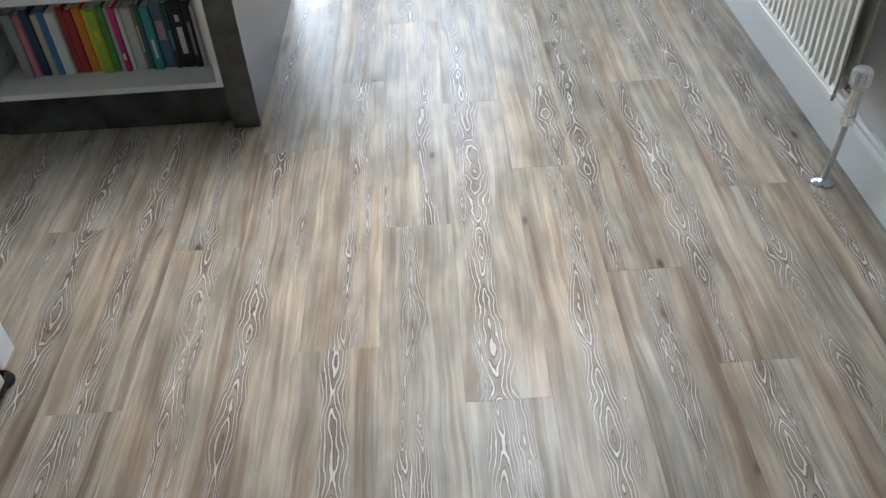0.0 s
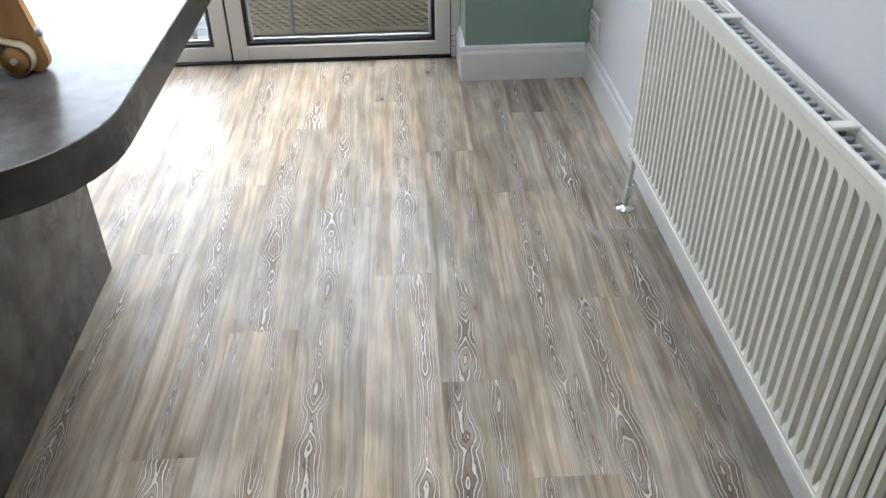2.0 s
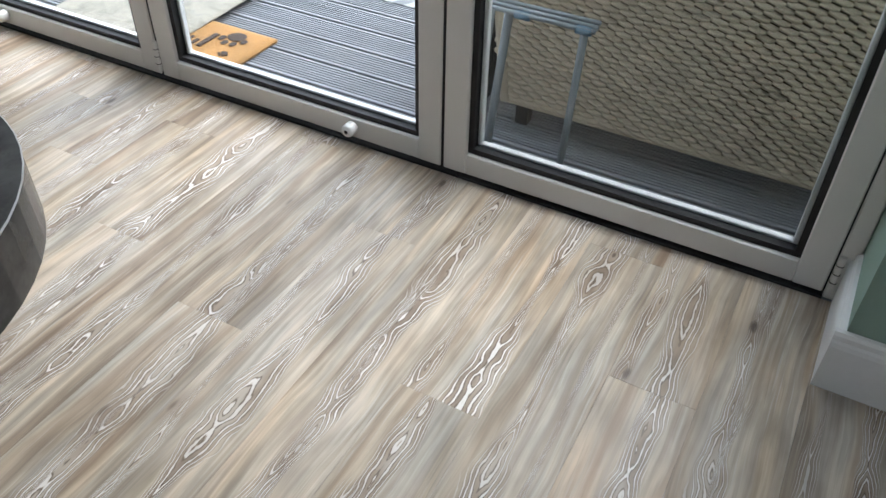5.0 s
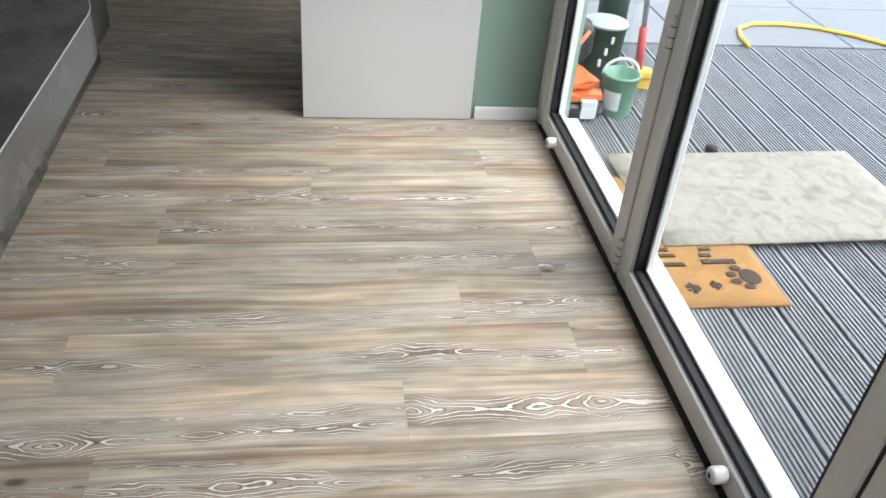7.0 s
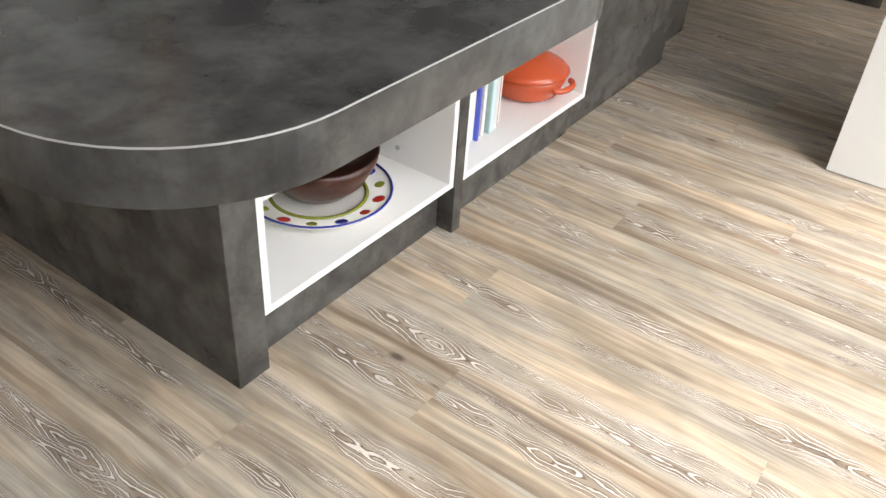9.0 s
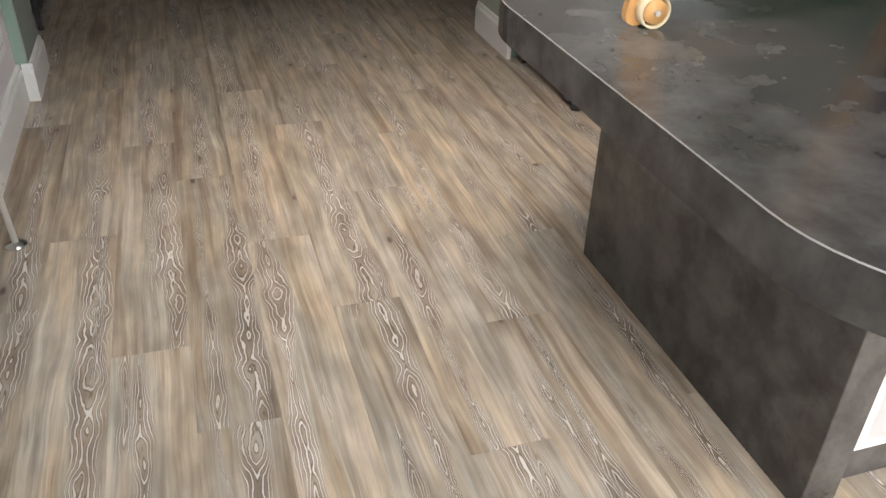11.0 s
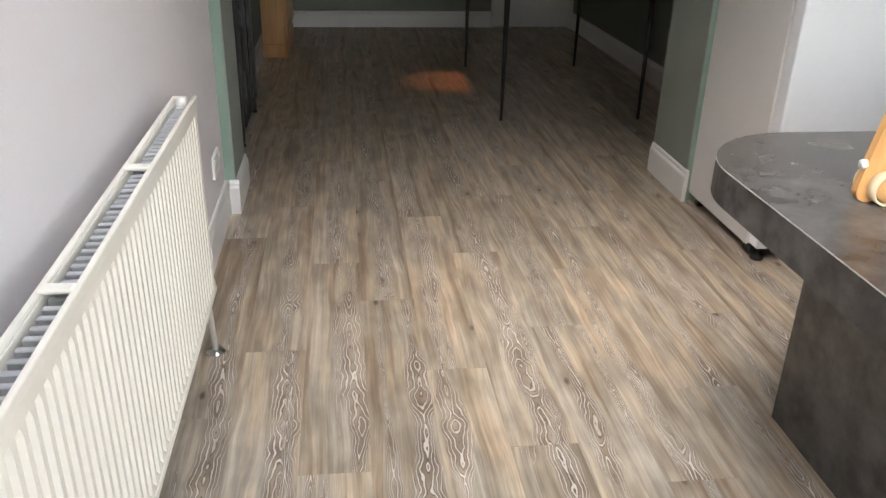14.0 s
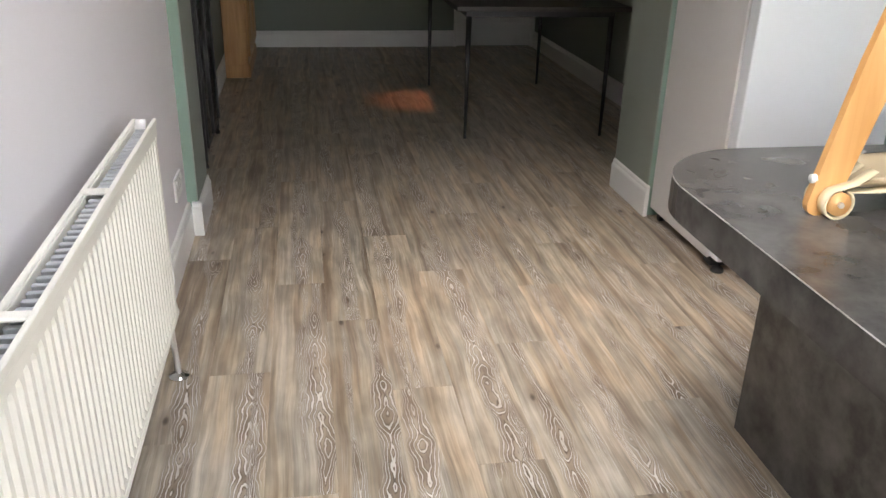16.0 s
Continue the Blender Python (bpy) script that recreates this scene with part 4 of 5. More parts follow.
def bouncer():
    b = thing("baby_bouncer", (-1.7, -2.0, ZT), "honey plywood baby bouncer with a beige canvas sling on the worktop", "baby bouncer")
    y0 = -2.045
    for x, lean, yy in ((-1.402, -0.24, y0), (-2.02, 0.24, y0)):
        leg = part("leg", leg_plate(x, yy, lean), M_PLY, b)
        for k in (1, -1):
            part("washer", rod((x - 0.024, yy + k * 0.008, ZT + 0.030), (x - 0.024, yy + k * 0.034, ZT + 0.030), 0.022, seg=22), M_PLY, leg, "turned wooden washer", True)
            part("bolt", rod((x - 0.024, yy + k * 0.034, ZT + 0.030), (x - 0.024, yy + k * 0.040, ZT + 0.030), 0.0058, seg=6), M_PIPE, leg, "steel bolt head")
        part("bumper", rod((x + 0.012, yy, ZT + 0.070), (x + 0.021, yy, ZT + 0.070), 0.0085, seg=14), M_PLASTIC, leg, "small white rubber bumper", True)
    for k in (1, -1):
        loop = [(-1.426 + 0.0265 * math.cos(radians(a)), y0 + k * 0.021, ZT + 0.030 + 0.0265 * math.sin(radians(a))) for a in range(60, -241, -20)]
        pts = [(-1.490, y0 + k * 0.021, ZT + 0.088), (-1.455, y0 + k * 0.021, ZT + 0.064)] + loop + [(-1.50, y0 + k * 0.021, ZT + 0.052), (-1.60, y0 + k * 0.024, ZT + 0.060), (-1.72, y0 + k * 0.03, ZT + 0.066)]
        bm = bmesh.new()
        a = [bm.verts.new((p[0], p[1] - 0.012, p[2])) for p in pts]
        c = [bm.verts.new((p[0], p[1] + 0.012, p[2])) for p in pts]
        for i in range(len(pts) - 1):
            bm.faces.new((a[i], a[i + 1], c[i + 1], c[i]))
        ob = part("webbing_strap", bm, M_WEB, b, "cream webbing strap round the washer", True)
        m = ob.modifiers.new("thick", "SOLIDIFY")
        m.thickness = 0.0035
    bm = bmesh.new()
    nu, nv = 18, 10
    g = []
    for i in range(nu + 1):
        u = i / nu
        row = []
        for j in range(nv + 1):
            v = j / nv
            sag = 0.055 * math.sin(math.pi * v) + 0.012 * noise.noise(Vector((u * 4, v * 3, 0)))
            xx = -1.492 - 0.50 * u
            zz = ZT + 0.050 + 0.10 * u * u * u + 0.018 * (1 - math.sin(math.pi * v)) - 0.25 * sag
            yy = y0 + 0.02 - 0.15 * v + 0.012 * noise.noise(Vector((u * 3, 5, v * 2)))
            row.append(bm.verts.new((xx, yy, max(zz, ZT + 0.012))))
        g.append(row)
    for i in range(nu):
        for j in range(nv):
            bm.faces.new((g[i][j], g[i + 1][j], g[i + 1][j + 1], g[i][j + 1]))
    s = part("canvas_sling", bm, M_CANVAS, b, "beige canvas sling with piped edge", True)
    m = s.modifiers.new("thick", "SOLIDIFY")
    m.thickness = 0.006
    part("cross_rail", rod((-1.52, y0, ZT + 0.42), (-1.93, y0, ZT + 0.42), 0.011, seg=12), M_PLY, b)


bouncer()


# ---- tall units ----
def fridge():
    x0, x1, yb, yf = -2.605, -2.010, -4.045, -3.478
    f = thing("fridge_freezer", ((x0 + x1) / 2, (yb + yf) / 2, 0), "white upright fridge freezer with pale grey side on black feet", "fridge")
    part("cabinet", box(x0, x1, yb, yf, 0.045, 1.80, 0.004, 2), M_FRIDGE_SIDE, f)
    part("door_seal", box(x0 + 0.012, x1 - 0.012, yf, yf + 0.014, 0.07, 1.79), M_PLASTIC, f, "pale door seal")
    for z0, z1 in ((0.060, 1.15), (1.158, 1.80)):
        part("door", box(x0, x1, yf + 0.014, yf + 0.082, z0, z1, 0.008, 3), M_FRIDGE, f)
    # black strip stands for the shadow line below the cabinet
    part("shadow_strip", box(x0 + 0.02, x1 - 0.004, yf - 0.03, yf + 0.03, 0.022, 0.05, 0.003), M_BLACK, f, "strip coloured black for the shadow line under the fridge")
    for xx in (x0 + 0.04, x1 - 0.035):
        part("foot", lathe([(0.024, 0.0), (0.026, 0.006), (0.022, 0.016), (0.010, 0.02), (0.010, 0.046), (0.0, 0.046)], (xx, yf + 0.035, 0), 18), M_BLACK, f, "black adjustable foot", True)
        part("roller", rod((xx - 0.015, yb + 0.06, 0.022), (xx + 0.015, yb + 0.06, 0.022), 0.022, seg=16), M_BLACK, f, "", True)


fridge()
tall = thing("tall_housing", (-3.7, -0.53, 0), "pale grey tall appliance housing beside a green wall nib", "tall cabinet")
part("end_panel", box(-3.425, -3.404, -0.826, -0.243, 0.003, 2.18, 0.001), M_PANEL, tall)
part("carcass", box(-3.99, -3.427, -0.805, -0.262, 0.10, 2.16), M_PANEL, tall)
part("door", box(-3.985, -3.43, -0.826, -0.807, 0.12, 1.30, 0.002), M_PANEL, tall)
part("door", box(-3.985, -3.43, -0.826, -0.807, 1.304, 2.15, 0.002), M_PANEL, tall)
part("plinth", box(-3.99, -3.43, -0.78, -0.765, 0.0, 0.10), M_BLACK, tall)
part("far_panel", box(-4.012, -3.992, -0.826, -0.243, 0.003, 2.18, 0.001), M_PANEL, tall)
for i in range(3):
    a = -1.05 - 0.75 * i
    c = thing("base_cabinet", (-5.4, a - 0.37, 0), "plain dark grey base cabinet along the far kitchen wall", "cabinet", "far wall cabinets")
    part("body", box(-5.78, -5.20, a - 0.748, a, 0.13, 0.86), M_STONE, c)
    part("door", box(-5.198, -5.18, a - 0.746, a - 0.002, 0.135, 0.85, 0.002), M_STONE, c)
    part("plinth", box(-5.25, -5.235, a - 0.748, a, 0, 0.13), M_STONE, c)
far = thing("worktop", (-5.5, -2.2, 0.862), "dark worktop along the far kitchen wall", "worktop")
part("slab", box(-5.79, -5.16, -3.31, -1.04, 0.862, 0.90, 0.002), M_STONE, far)


# ---- dining room ----
def dining_table():
    t = thing("dining_table", (-1.81, -6.05, 0), "dark wooden dining table on slim black metal legs", "table")
    part("tabletop", box(-2.325, -1.315, -7.00, -5.28, 0.745, 0.772, 0.003), M_TABLE, t)
    for a, b, c, e in ((-2.255, -1.385, -5.39, -5.36), (-2.255, -1.385, -6.845, -6.815)):
        part("apron", box(a, b, c, e, 0.705, 0.745), M_METAL_BLACK, t)
    for a, b in ((-1.417, -1.387), (-2.255, -2.225)):
        part("side_apron", box(a, b, -6.815, -5.39, 0.705, 0.745), M_METAL_BLACK, t)
    for xx, yy in ((-1.402, -5.375), (-2.240, -5.375), (-1.402, -6.83), (-2.240, -6.83)):
        part("leg", rod((xx, yy, 0.0), (xx, yy, 0.71), 0.009, 0.017, 12), M_METAL_BLACK, t, "", True)


dining_table()


def pine_cupboard():
    x0, x1, y0, y1 = -0.072, 0.114, -8.13, -7.17
    c = thing("pine_cupboard", (0.02, -7.65, 0), "honey pine cupboard standing against the green dining wall", "cupboard")
    part("carcass", box(x0 + 0.012, x1, y0, y1, 0.06, 1.90, 0.003), M_PINE, c)
    for k, (a, b) in enumerate(((y0 + 0.01, -7.655), (-7.645, y1 - 0.01))):
        d = part("door", box(x0 - 0.008, x0 + 0.012, a, b, 0.16, 1.82, 0.003), M_PINE, c)
        part("door_panel", box(x0 - 0.013, x0 - 0.008, a + 0.09, b - 0.09, 0.26, 1.72, 0.004), M_PINE, d)
        yk = -7.68 if k == 0 else -7.62
        part("knob", lathe([(0.008, 0.0), (0.008, 0.012), (0.018, 0.02), (0.014, 0.03), (0.0, 0.032)], (0, 0, 0), 16), M_METAL_BLACK, d, "dark round knob", True).data.transform(pose(x0 - 0.008, yk, 1.0, 0, -90, 0))
    part("plinth", box(x0, x1, y0 - 0.006, y1 + 0.006, 0.0, 0.10, 0.004), M_PINE, c)
    part("cornice", box(x0 - 0.03, x1, y0 - 0.03, y1 + 0.03, 1.90, 1.95, 0.008), M_PINE, c)


pine_cupboard()


def glazed_cabinet():
    x0, x1, y0, y1 = 0.032, 0.113, -5.62, -4.93
    c = thing("glass_cabinet", (0.07, -5.28, 0), "black metal display cabinet with clear glass doors against a green wall", "cabinet")
    for xx in (x0, x1 - 0.024):
        for yy in (y0, y1 - 0.024):
            part("post", box(xx, xx + 0.024, yy, yy + 0.024, 0.03, 1.75, 0.002), M_METAL_BLACK, c)
            part("foot", lathe([(0.014, 0.0), (0.015, 0.012), (0.008, 0.018), (0.008, 0.032), (0.0, 0.032)], (xx + 0.012, yy + 0.012, 0), 14), M_BLACK, c, "", True)
    for z in (0.07, 1.726):
        part("rail", box(x0 + 0.002, x1 - 0.002, y0 + 0.024, y1 - 0.024, z, z + 0.024), M_METAL_BLACK, c)
    ym = (y0 + y1) / 2
    for a, b in ((y0 + 0.026, ym - 0.002), (ym + 0.002, y1 - 0.026)):
        d = part("door", box(x0 - 0.012, x0 + 0.010, a, a + 0.026, 0.10, 1.72, bm=box(x0 - 0.012, x0 + 0.010, b - 0.026, b, 0.10, 1.72)), M_METAL_BLACK, c)
        part("glass_pane", box(x0 - 0.004, x0, a + 0.026, b - 0.026, 0.11, 1.71), M_GLASS, d)
    for z in (0.45, 0.85, 1.25):
        part("shelf", box(x0 + 0.012, x1 - 0.004, y0 + 0.024, y1 - 0.024, z, z + 0.012), M_METAL_BLACK, c)


glazed_cabinet()

# unseen warm lamp, added to make the orange glow on the dining floor
lamp = thing("added_spotlight", (-1.24, -6.36, H), "added unseen amber ceiling spotlight that makes the warm patch on the floor", "ceiling light")
part("bezel", lathe([(0.045, -0.004), (0.045, 0.0), (0.030, 0.0), (0.030, -0.003)], (-1.24, -6.36, H - 0.002), 24), M_CHROME, lamp, "", True)
part("bulb", lathe([(0.028, -0.001), (0.0, -0.003)], (-1.24, -6.36, H - 0.002), 20), glow("added_amber_glow", (1.0, 0.45, 0.15), 4.0), lamp, "", True)
spot = new("added_spot_beam", bpy.data.lights.new("added_spot_beam", "SPOT"))
spot.data.energy, spot.data.color, spot.data.spot_size, spot.data.spot_blend, spot.data.shadow_soft_size = 4.0, (1.0, 0.36, 0.12), radians(19), 1.0, 0.07
spot.location = (-1.24, -6.36, H - 0.02)

# ---- garden side ----
ZD = -0.12
solid("ground", box(-60, 60, 0.16, 90, -0.60, -0.30), M_GROUND, kind="structure")
DX0, DX1 = -4.50, 3.0
deck = solid("deck_frame", box(DX0, DX1, 0.08, 5.0, -0.30, ZD - 0.03), M_BLACK, kind="structure")


def groove_board(length, width, grooves):
    bm = bmesh.new()
    prof = [(-width / 2, -0.022), (-width / 2, -0.002), (-width / 2 + 0.002, 0.0)]
    a, b = -width / 2 + 0.009, width / 2 - 0.009
    for i in range(grooves):
        c = a + (b - a) * (i + 0.5) / grooves
        q = (b - a) / grooves * 0.30
        prof += [(c - q, 0.0), (c - q * 0.7, -0.0065), (c + q * 0.7, -0.0065), (c + q, 0.0)]
    prof += [(width / 2 - 0.002, 0.0), (width / 2, -0.002), (width / 2, -0.022)]
    e = [[bm.verts.new((s * length / 2, y, z)) for y, z in prof] for s in (-1, 1)]
    for i in range(len(prof) - 1):
        bm.faces.new((e[0][i], e[0][i + 1], e[1][i + 1], e[1][i]))
    bm.faces.new(e[0])
    bm.faces.new(e[1][::-1])
    return mesh_of("deck_board", bm, M_DECK)


board = groove_board(DX1 - DX0, 0.1300, 8)
for i in range(34):
    ob = new("deck_board", board)
    ob.location = ((DX0 + DX1) / 2, 0.085 + 0.07 + 0.1425 * i, ZD)
    ob.parent = deck
# smooth paving past the end of the boards
pave = solid("pavement", box(-12.0, DX0 - 0.01, 0.13, 8.0, -0.30, ZD - 0.02), M_BLACK, kind="structure")
slab = mesh_of("paving_slab", box(-0.298, 0.298, -0.448, 0.448, -0.03, 0.0, 0.004), M_PAVE)
for i in range(5):
    for j in range(6):
        ob = new("paving_slab", slab)
        ob.location = (DX0 - 0.31 - 0.603 * i, 0.59 + 0.903 * j, ZD + 0.005)
        ob.parent = pave


def soft_sheet(x0, x1, y0, y1, z, t, turn, name, mat, amp=0.003, seed=0):
    """A mat with rounded edges and a slightly uneven top."""
    nx, ny = 26, 18
    bm = bmesh.new()
    cx, cy = (x0 + x1) / 2, (y0 + y1) / 2
    R = Matrix.Rotation(radians(turn), 2)
    top = []
    for i in range(nx + 1):
        row = []
        for j in range(ny + 1):
            u, v = i / nx, j / ny
            x, y = x0 + (x1 - x0) * u, y0 + (y1 - y0) * v
            edge = min(u, 1 - u, v, 1 - v)
            h = t * (0.55 if edge == 0 else 1.0) + amp * noise.noise(Vector((x * 5 + seed, y * 5, 0)))
            p = R @ Vector((x - cx, y - cy))
            row.append(bm.verts.new((cx + p.x, cy + p.y, z + h)))
        top.append(row)
    for i in range(nx):
        for j in range(ny):
            bm.faces.new((top[i][j], top[i + 1][j], top[i + 1][j + 1], top[i][j + 1]))
    rim = [top[i][0] for i in range(nx + 1)] + [top[nx][j] for j in range(1, ny + 1)] + [top[i][ny] for i in range(nx - 1, -1, -1)] + [top[0][j] for j in range(ny - 1, 0, -1)]
    low = [bm.verts.new((v.co.x, v.co.y, z)) for v in rim]
    for i in range(len(rim)):
        k = (i + 1) % len(rim)
        bm.faces.new((rim[i], low[i], low[k], rim[k]))
    bm.faces.new(low)
    return bm


def paw(x, y, z, s, turn):
    bm = bmesh.new()
    def pad(u, v, a, b):
        t = Matrix.Rotation(radians(turn), 2) @ Vector((u, v))
        lathe([(a, 0.0), (a * 0.9, 0.0012), (0.0, 0.0014)], (x + t.x, y + t.y, z), 14, bm=bm, squash=(1, b / a))
    pad(0, 0, 0.030 * s, 0.026 * s)
    for u, v in ((-0.036, 0.020), (-0.014, 0.042), (0.014, 0.042), (0.036, 0.020)):
        pad(u * s, v * s, 0.011 * s, 0.014 * s)
    return bm


mat_ = thing("doormat", (-2.84, 0.36, ZD), "orange-brown coir doormat with dark paw prints on grey decking", "doormat")
part("coir_pad", soft_sheet(-3.19, -2.475, 0.155, 0.555, ZD, 0.018, 0, "coir_pad", M_COIR), M_COIR, mat_, "", True)
for px, py, s, tr in ((-2.595, 0.480, 1.25, 275), (-2.546, 0.292, 0.55, 275), (-2.557, 0.363, 0.45, 275), (-2.553, 0.192, 0.5, 275), (-2.86, 0.22, 0.6, 275), (-3.05, 0.24, 0.5, 275)):
    part("paw_print", paw(px, py, ZD + 0.0205, s, tr - 90), M_PAW, mat_)
for x0, x1, y0, y1 in ((-2.742, -2.728, 0.225, 0.275), (-2.712, -2.698, 0.215, 0.285), (-2.668, -2.652, 0.218, 0.300), (-2.742, -2.730, 0.375, 0.410), (-2.712, -2.698, 0.365, 0.400), (-2.682, -2.662, 0.360, 0.465), (-2.590, -2.578, 0.165, 0.205)):
    part("printed_bar", box(x0, x1, y0, y1, ZD + 0.018, ZD + 0.0222), M_PAW, mat_)
rug = thing("door_rug", (-3.0, 0.8, ZD), "worn beige and grey mottled rug lying on grey decking", "rug")
part("pile", soft_sheet(-3.35, -2.765, 0.265, 1.235, ZD + 0.0185, 0.012, 1.5, "pile", M_RUG, 0.004, 9), M_RUG, rug, "", True)
rug2 = thing("outdoor_rug", (-1.9, 2.0, ZD), "pale grey outdoor rug with white leaf pattern on decking", "rug")
part("weave", soft_sheet(-2.80, -0.9, 1.045, 3.2, ZD, 0.006, 0, "weave", M_LEAF, 0.002, 4), M_LEAF, rug2, "", True)


# ---- wicker sofa, seen from behind ----
def sofa():
    x0, x1, y0, z0, z1 = -1.535, 0.35, 0.465, -0.028, 0.90
    lean = 0.13
    s = thing("wicker_sofa", (-0.6, 1.0, ZD), "taupe woven wicker garden sofa under a charcoal cover on decking", "sofa")
    # core behind the weave, coloured dark for the shaded gaps
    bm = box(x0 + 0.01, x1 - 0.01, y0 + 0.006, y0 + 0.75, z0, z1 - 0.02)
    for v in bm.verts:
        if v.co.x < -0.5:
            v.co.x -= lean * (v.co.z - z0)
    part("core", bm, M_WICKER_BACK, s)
    for xx in (x0 + 0.05, x1 - 0.05):
        for yy in (y0 + 0.05, y0 + 0.68):
            part("foot", box(xx - 0.02, xx + 0.02, yy - 0.02, yy + 0.02, ZD, z0), M_BLACK, s)
    px, pz = 0.047, 0.0158
    verts, faces = [], []
    nrow, ncol = int((z1 - z0) / pz), int((x1 - x0 + 0.2) / px) + 1
    for r in range(nrow):
        for c in range(ncol):
            cx = x1 - c * px - (0.5 * px if r % 2 else 0.0)
            cz = z0 + (r + 0.5) * pz
            if cx < x0 - lean * (cz - z0):
                continue
            tilt = -0.20 + random.uniform(-0.05, 0.05)
            n0 = len(verts)
            for u, f in ((-1.0, 0.15), (-0.66, 0.85), (0.0, 1.0), (0.62, 0.75), (1.0, 0.0)):
                for v, dd in ((-1.0, 0.0), (-0.5, 0.85), (0.5, 0.85), (1.0, 0.0)):
                    lx, lz = u * px * 0.50, v * pz * 0.50 * (0.72 + 0.28 * f)
                    verts.append((cx + lx - tilt * lz, y0 - 0.014 * f * dd, cz + lz + tilt * lx))
            for i in range(4):
                for j in range(3):
                    a = n0 + i * 4 + j
                    faces.append((a, a + 4, a + 5, a + 1))
    me = bpy.data.meshes.new("woven_strands")
    me.from_pydata(verts, [], faces)
    for p in me.polygons:
        p.use_smooth = True
    me.materials.append(M_WICKER)
    w = new("woven_strands", me)
    w.parent, w.matrix_parent_inverse = s, Matrix.Translation((-0.6, 1.0, ZD)).inverted()
    tagged(w, "flat taupe wicker strands woven in offset rows", kind="stuff")
    bm = bmesh.new()
    y = z0
    for k in range(3):
        tube([(x0, y0 - 0.002, z0 - 0.004 + 0.008 * k), (x1, y0 - 0.002, z0 - 0.004 + 0.008 * k)], 0.0045, 8, bm)
    part("bottom_binding", bm, M_WICKER, s)
    part("corner_binding", tube([(x0 + 0.006, y0 - 0.004, z0), (x0 + 0.006 - lean * (z1 - z0), y0 - 0.004, z1 - 0.02)], 0.016, 10), M_WICKER, s, "", True)
    # cover draped over the top and down the free end
    n, k = 64, 9
    bm = bmesh.new()
    g = []
    for i in range(n + 1):
        u = i / n
        xx = x0 - 0.17 + (x1 - x0 + 0.2) * u
        hem = 0.500 + 0.28 * max(0.0, -1.21 - xx) + 0.30 * max(0.0, min(1.0, (xx + 1.15) / 0.17)) ** 1.5
        row = []
        for j in range(k + 1):
            v = j / k
            zz = hem + (z1 + 0.03 - hem) * v
            row.append(bm.verts.new((xx, y0 - 0.022 - 0.02 * (1 - v) * (0.5 + noise.noise(Vector((xx * 4, v * 2, 0)))), zz)))
        row.append(bm.verts.new((xx, y0 + 0.78, z1 + 0.05)))
        g.append(row)
    for i in range(n):
        for j in range(k + 1):
            bm.faces.new((g[i][j], g[i + 1][j], g[i + 1][j + 1], g[i][j + 1]))
    c = part("cover", bm, M_COVER, s, "charcoal weatherproof cover", True)
    m = c.modifiers.new("thick", "SOLIDIFY")
    m.thickness = 0.004
    bm = bmesh.new()
    g = []
    for i in range(13):
        v = i / 12
        zz = ZD + 0.004 + (z1 + 0.03 - ZD) * v
        row = []
        for j in range(11):
            u = j / 10
            row.append(bm.verts.new((x0 - 0.075 - lean * (zz - z0) - 0.04 * (1 - v) ** 1.5 - 0.010 * math.sin(u * 14), y0 + 0.012 + 0.78 * u, zz)))
        g.append(row)
    for i in range(12):
        for j in range(10):
            bm.faces.new((g[i][j], g[i + 1][j], g[i + 1][j + 1], g[i][j + 1]))
    c = part("cover_side", bm, M_COVER, s, "charcoal cover hanging down the sofa end", True)
    m = c.modifiers.new("thick", "SOLIDIFY")
    m.thickness = 0.004


sofa()


def airer():
    a = thing("folding_airer", (-1.45, 0.28, ZD), "folded grey metal clothes airer with blue joints standing on the deck", "clothes airer")
    xl, xr, zt, zf = -1.71, -1.245, 0.36, ZD + 0.010
    for y, d in ((0.248, 0.0), (0.266, 0.004), (0.284, 0.008)):
        part("top_rail", rod((xl, y, zt + d), (xr + 0.03, y, zt + d), 0.0062, seg=10), M_STEEL, a, "", True)
        part("foot_rail", rod((xl, y, zf + d), (xr - 0.015, y, zf + d), 0.0055, seg=10), M_STEEL, a, "", True)
    for x0, x1, y, r in ((xr - 0.022, xr, 0.262, 0.0105), (-1.500, -1.455, 0.274, 0.0120), (-1.530, -1.490, 0.246, 0.0070), (xl, xl, 0.262, 0.0105)):
        part("leg", rod((x0, y, ZD), (x1, y, zt), r, seg=12), M_STEEL, a, "", True)
    for x, z in ((xr, zt), (-1.41, zt), (-1.51, zf + 0.004), (xr - 0.02, zf + 0.004), (xl, zt)):
        part("joint", rod((x - 0.020, 0.250, z - 0.004), (x + 0.020, 0.250, z - 0.004), 0.0105, seg=12), M_BLUE, a, "blue plastic joint", True)
        part("joint", box(x - 0.014, x + 0.014, 0.250, 0.290, z - 0.012, z - 0.002, 0.003), M_BLUE, a, "blue plastic joint")
    for k in range(6):
        part("wire", rod((xl, 0.300, 0.02 + 0.045 * k), (-1.55, 0.300, 0.02 + 0.045 * k), 0.0022, seg=6), M_PLASTIC, a)


airer()


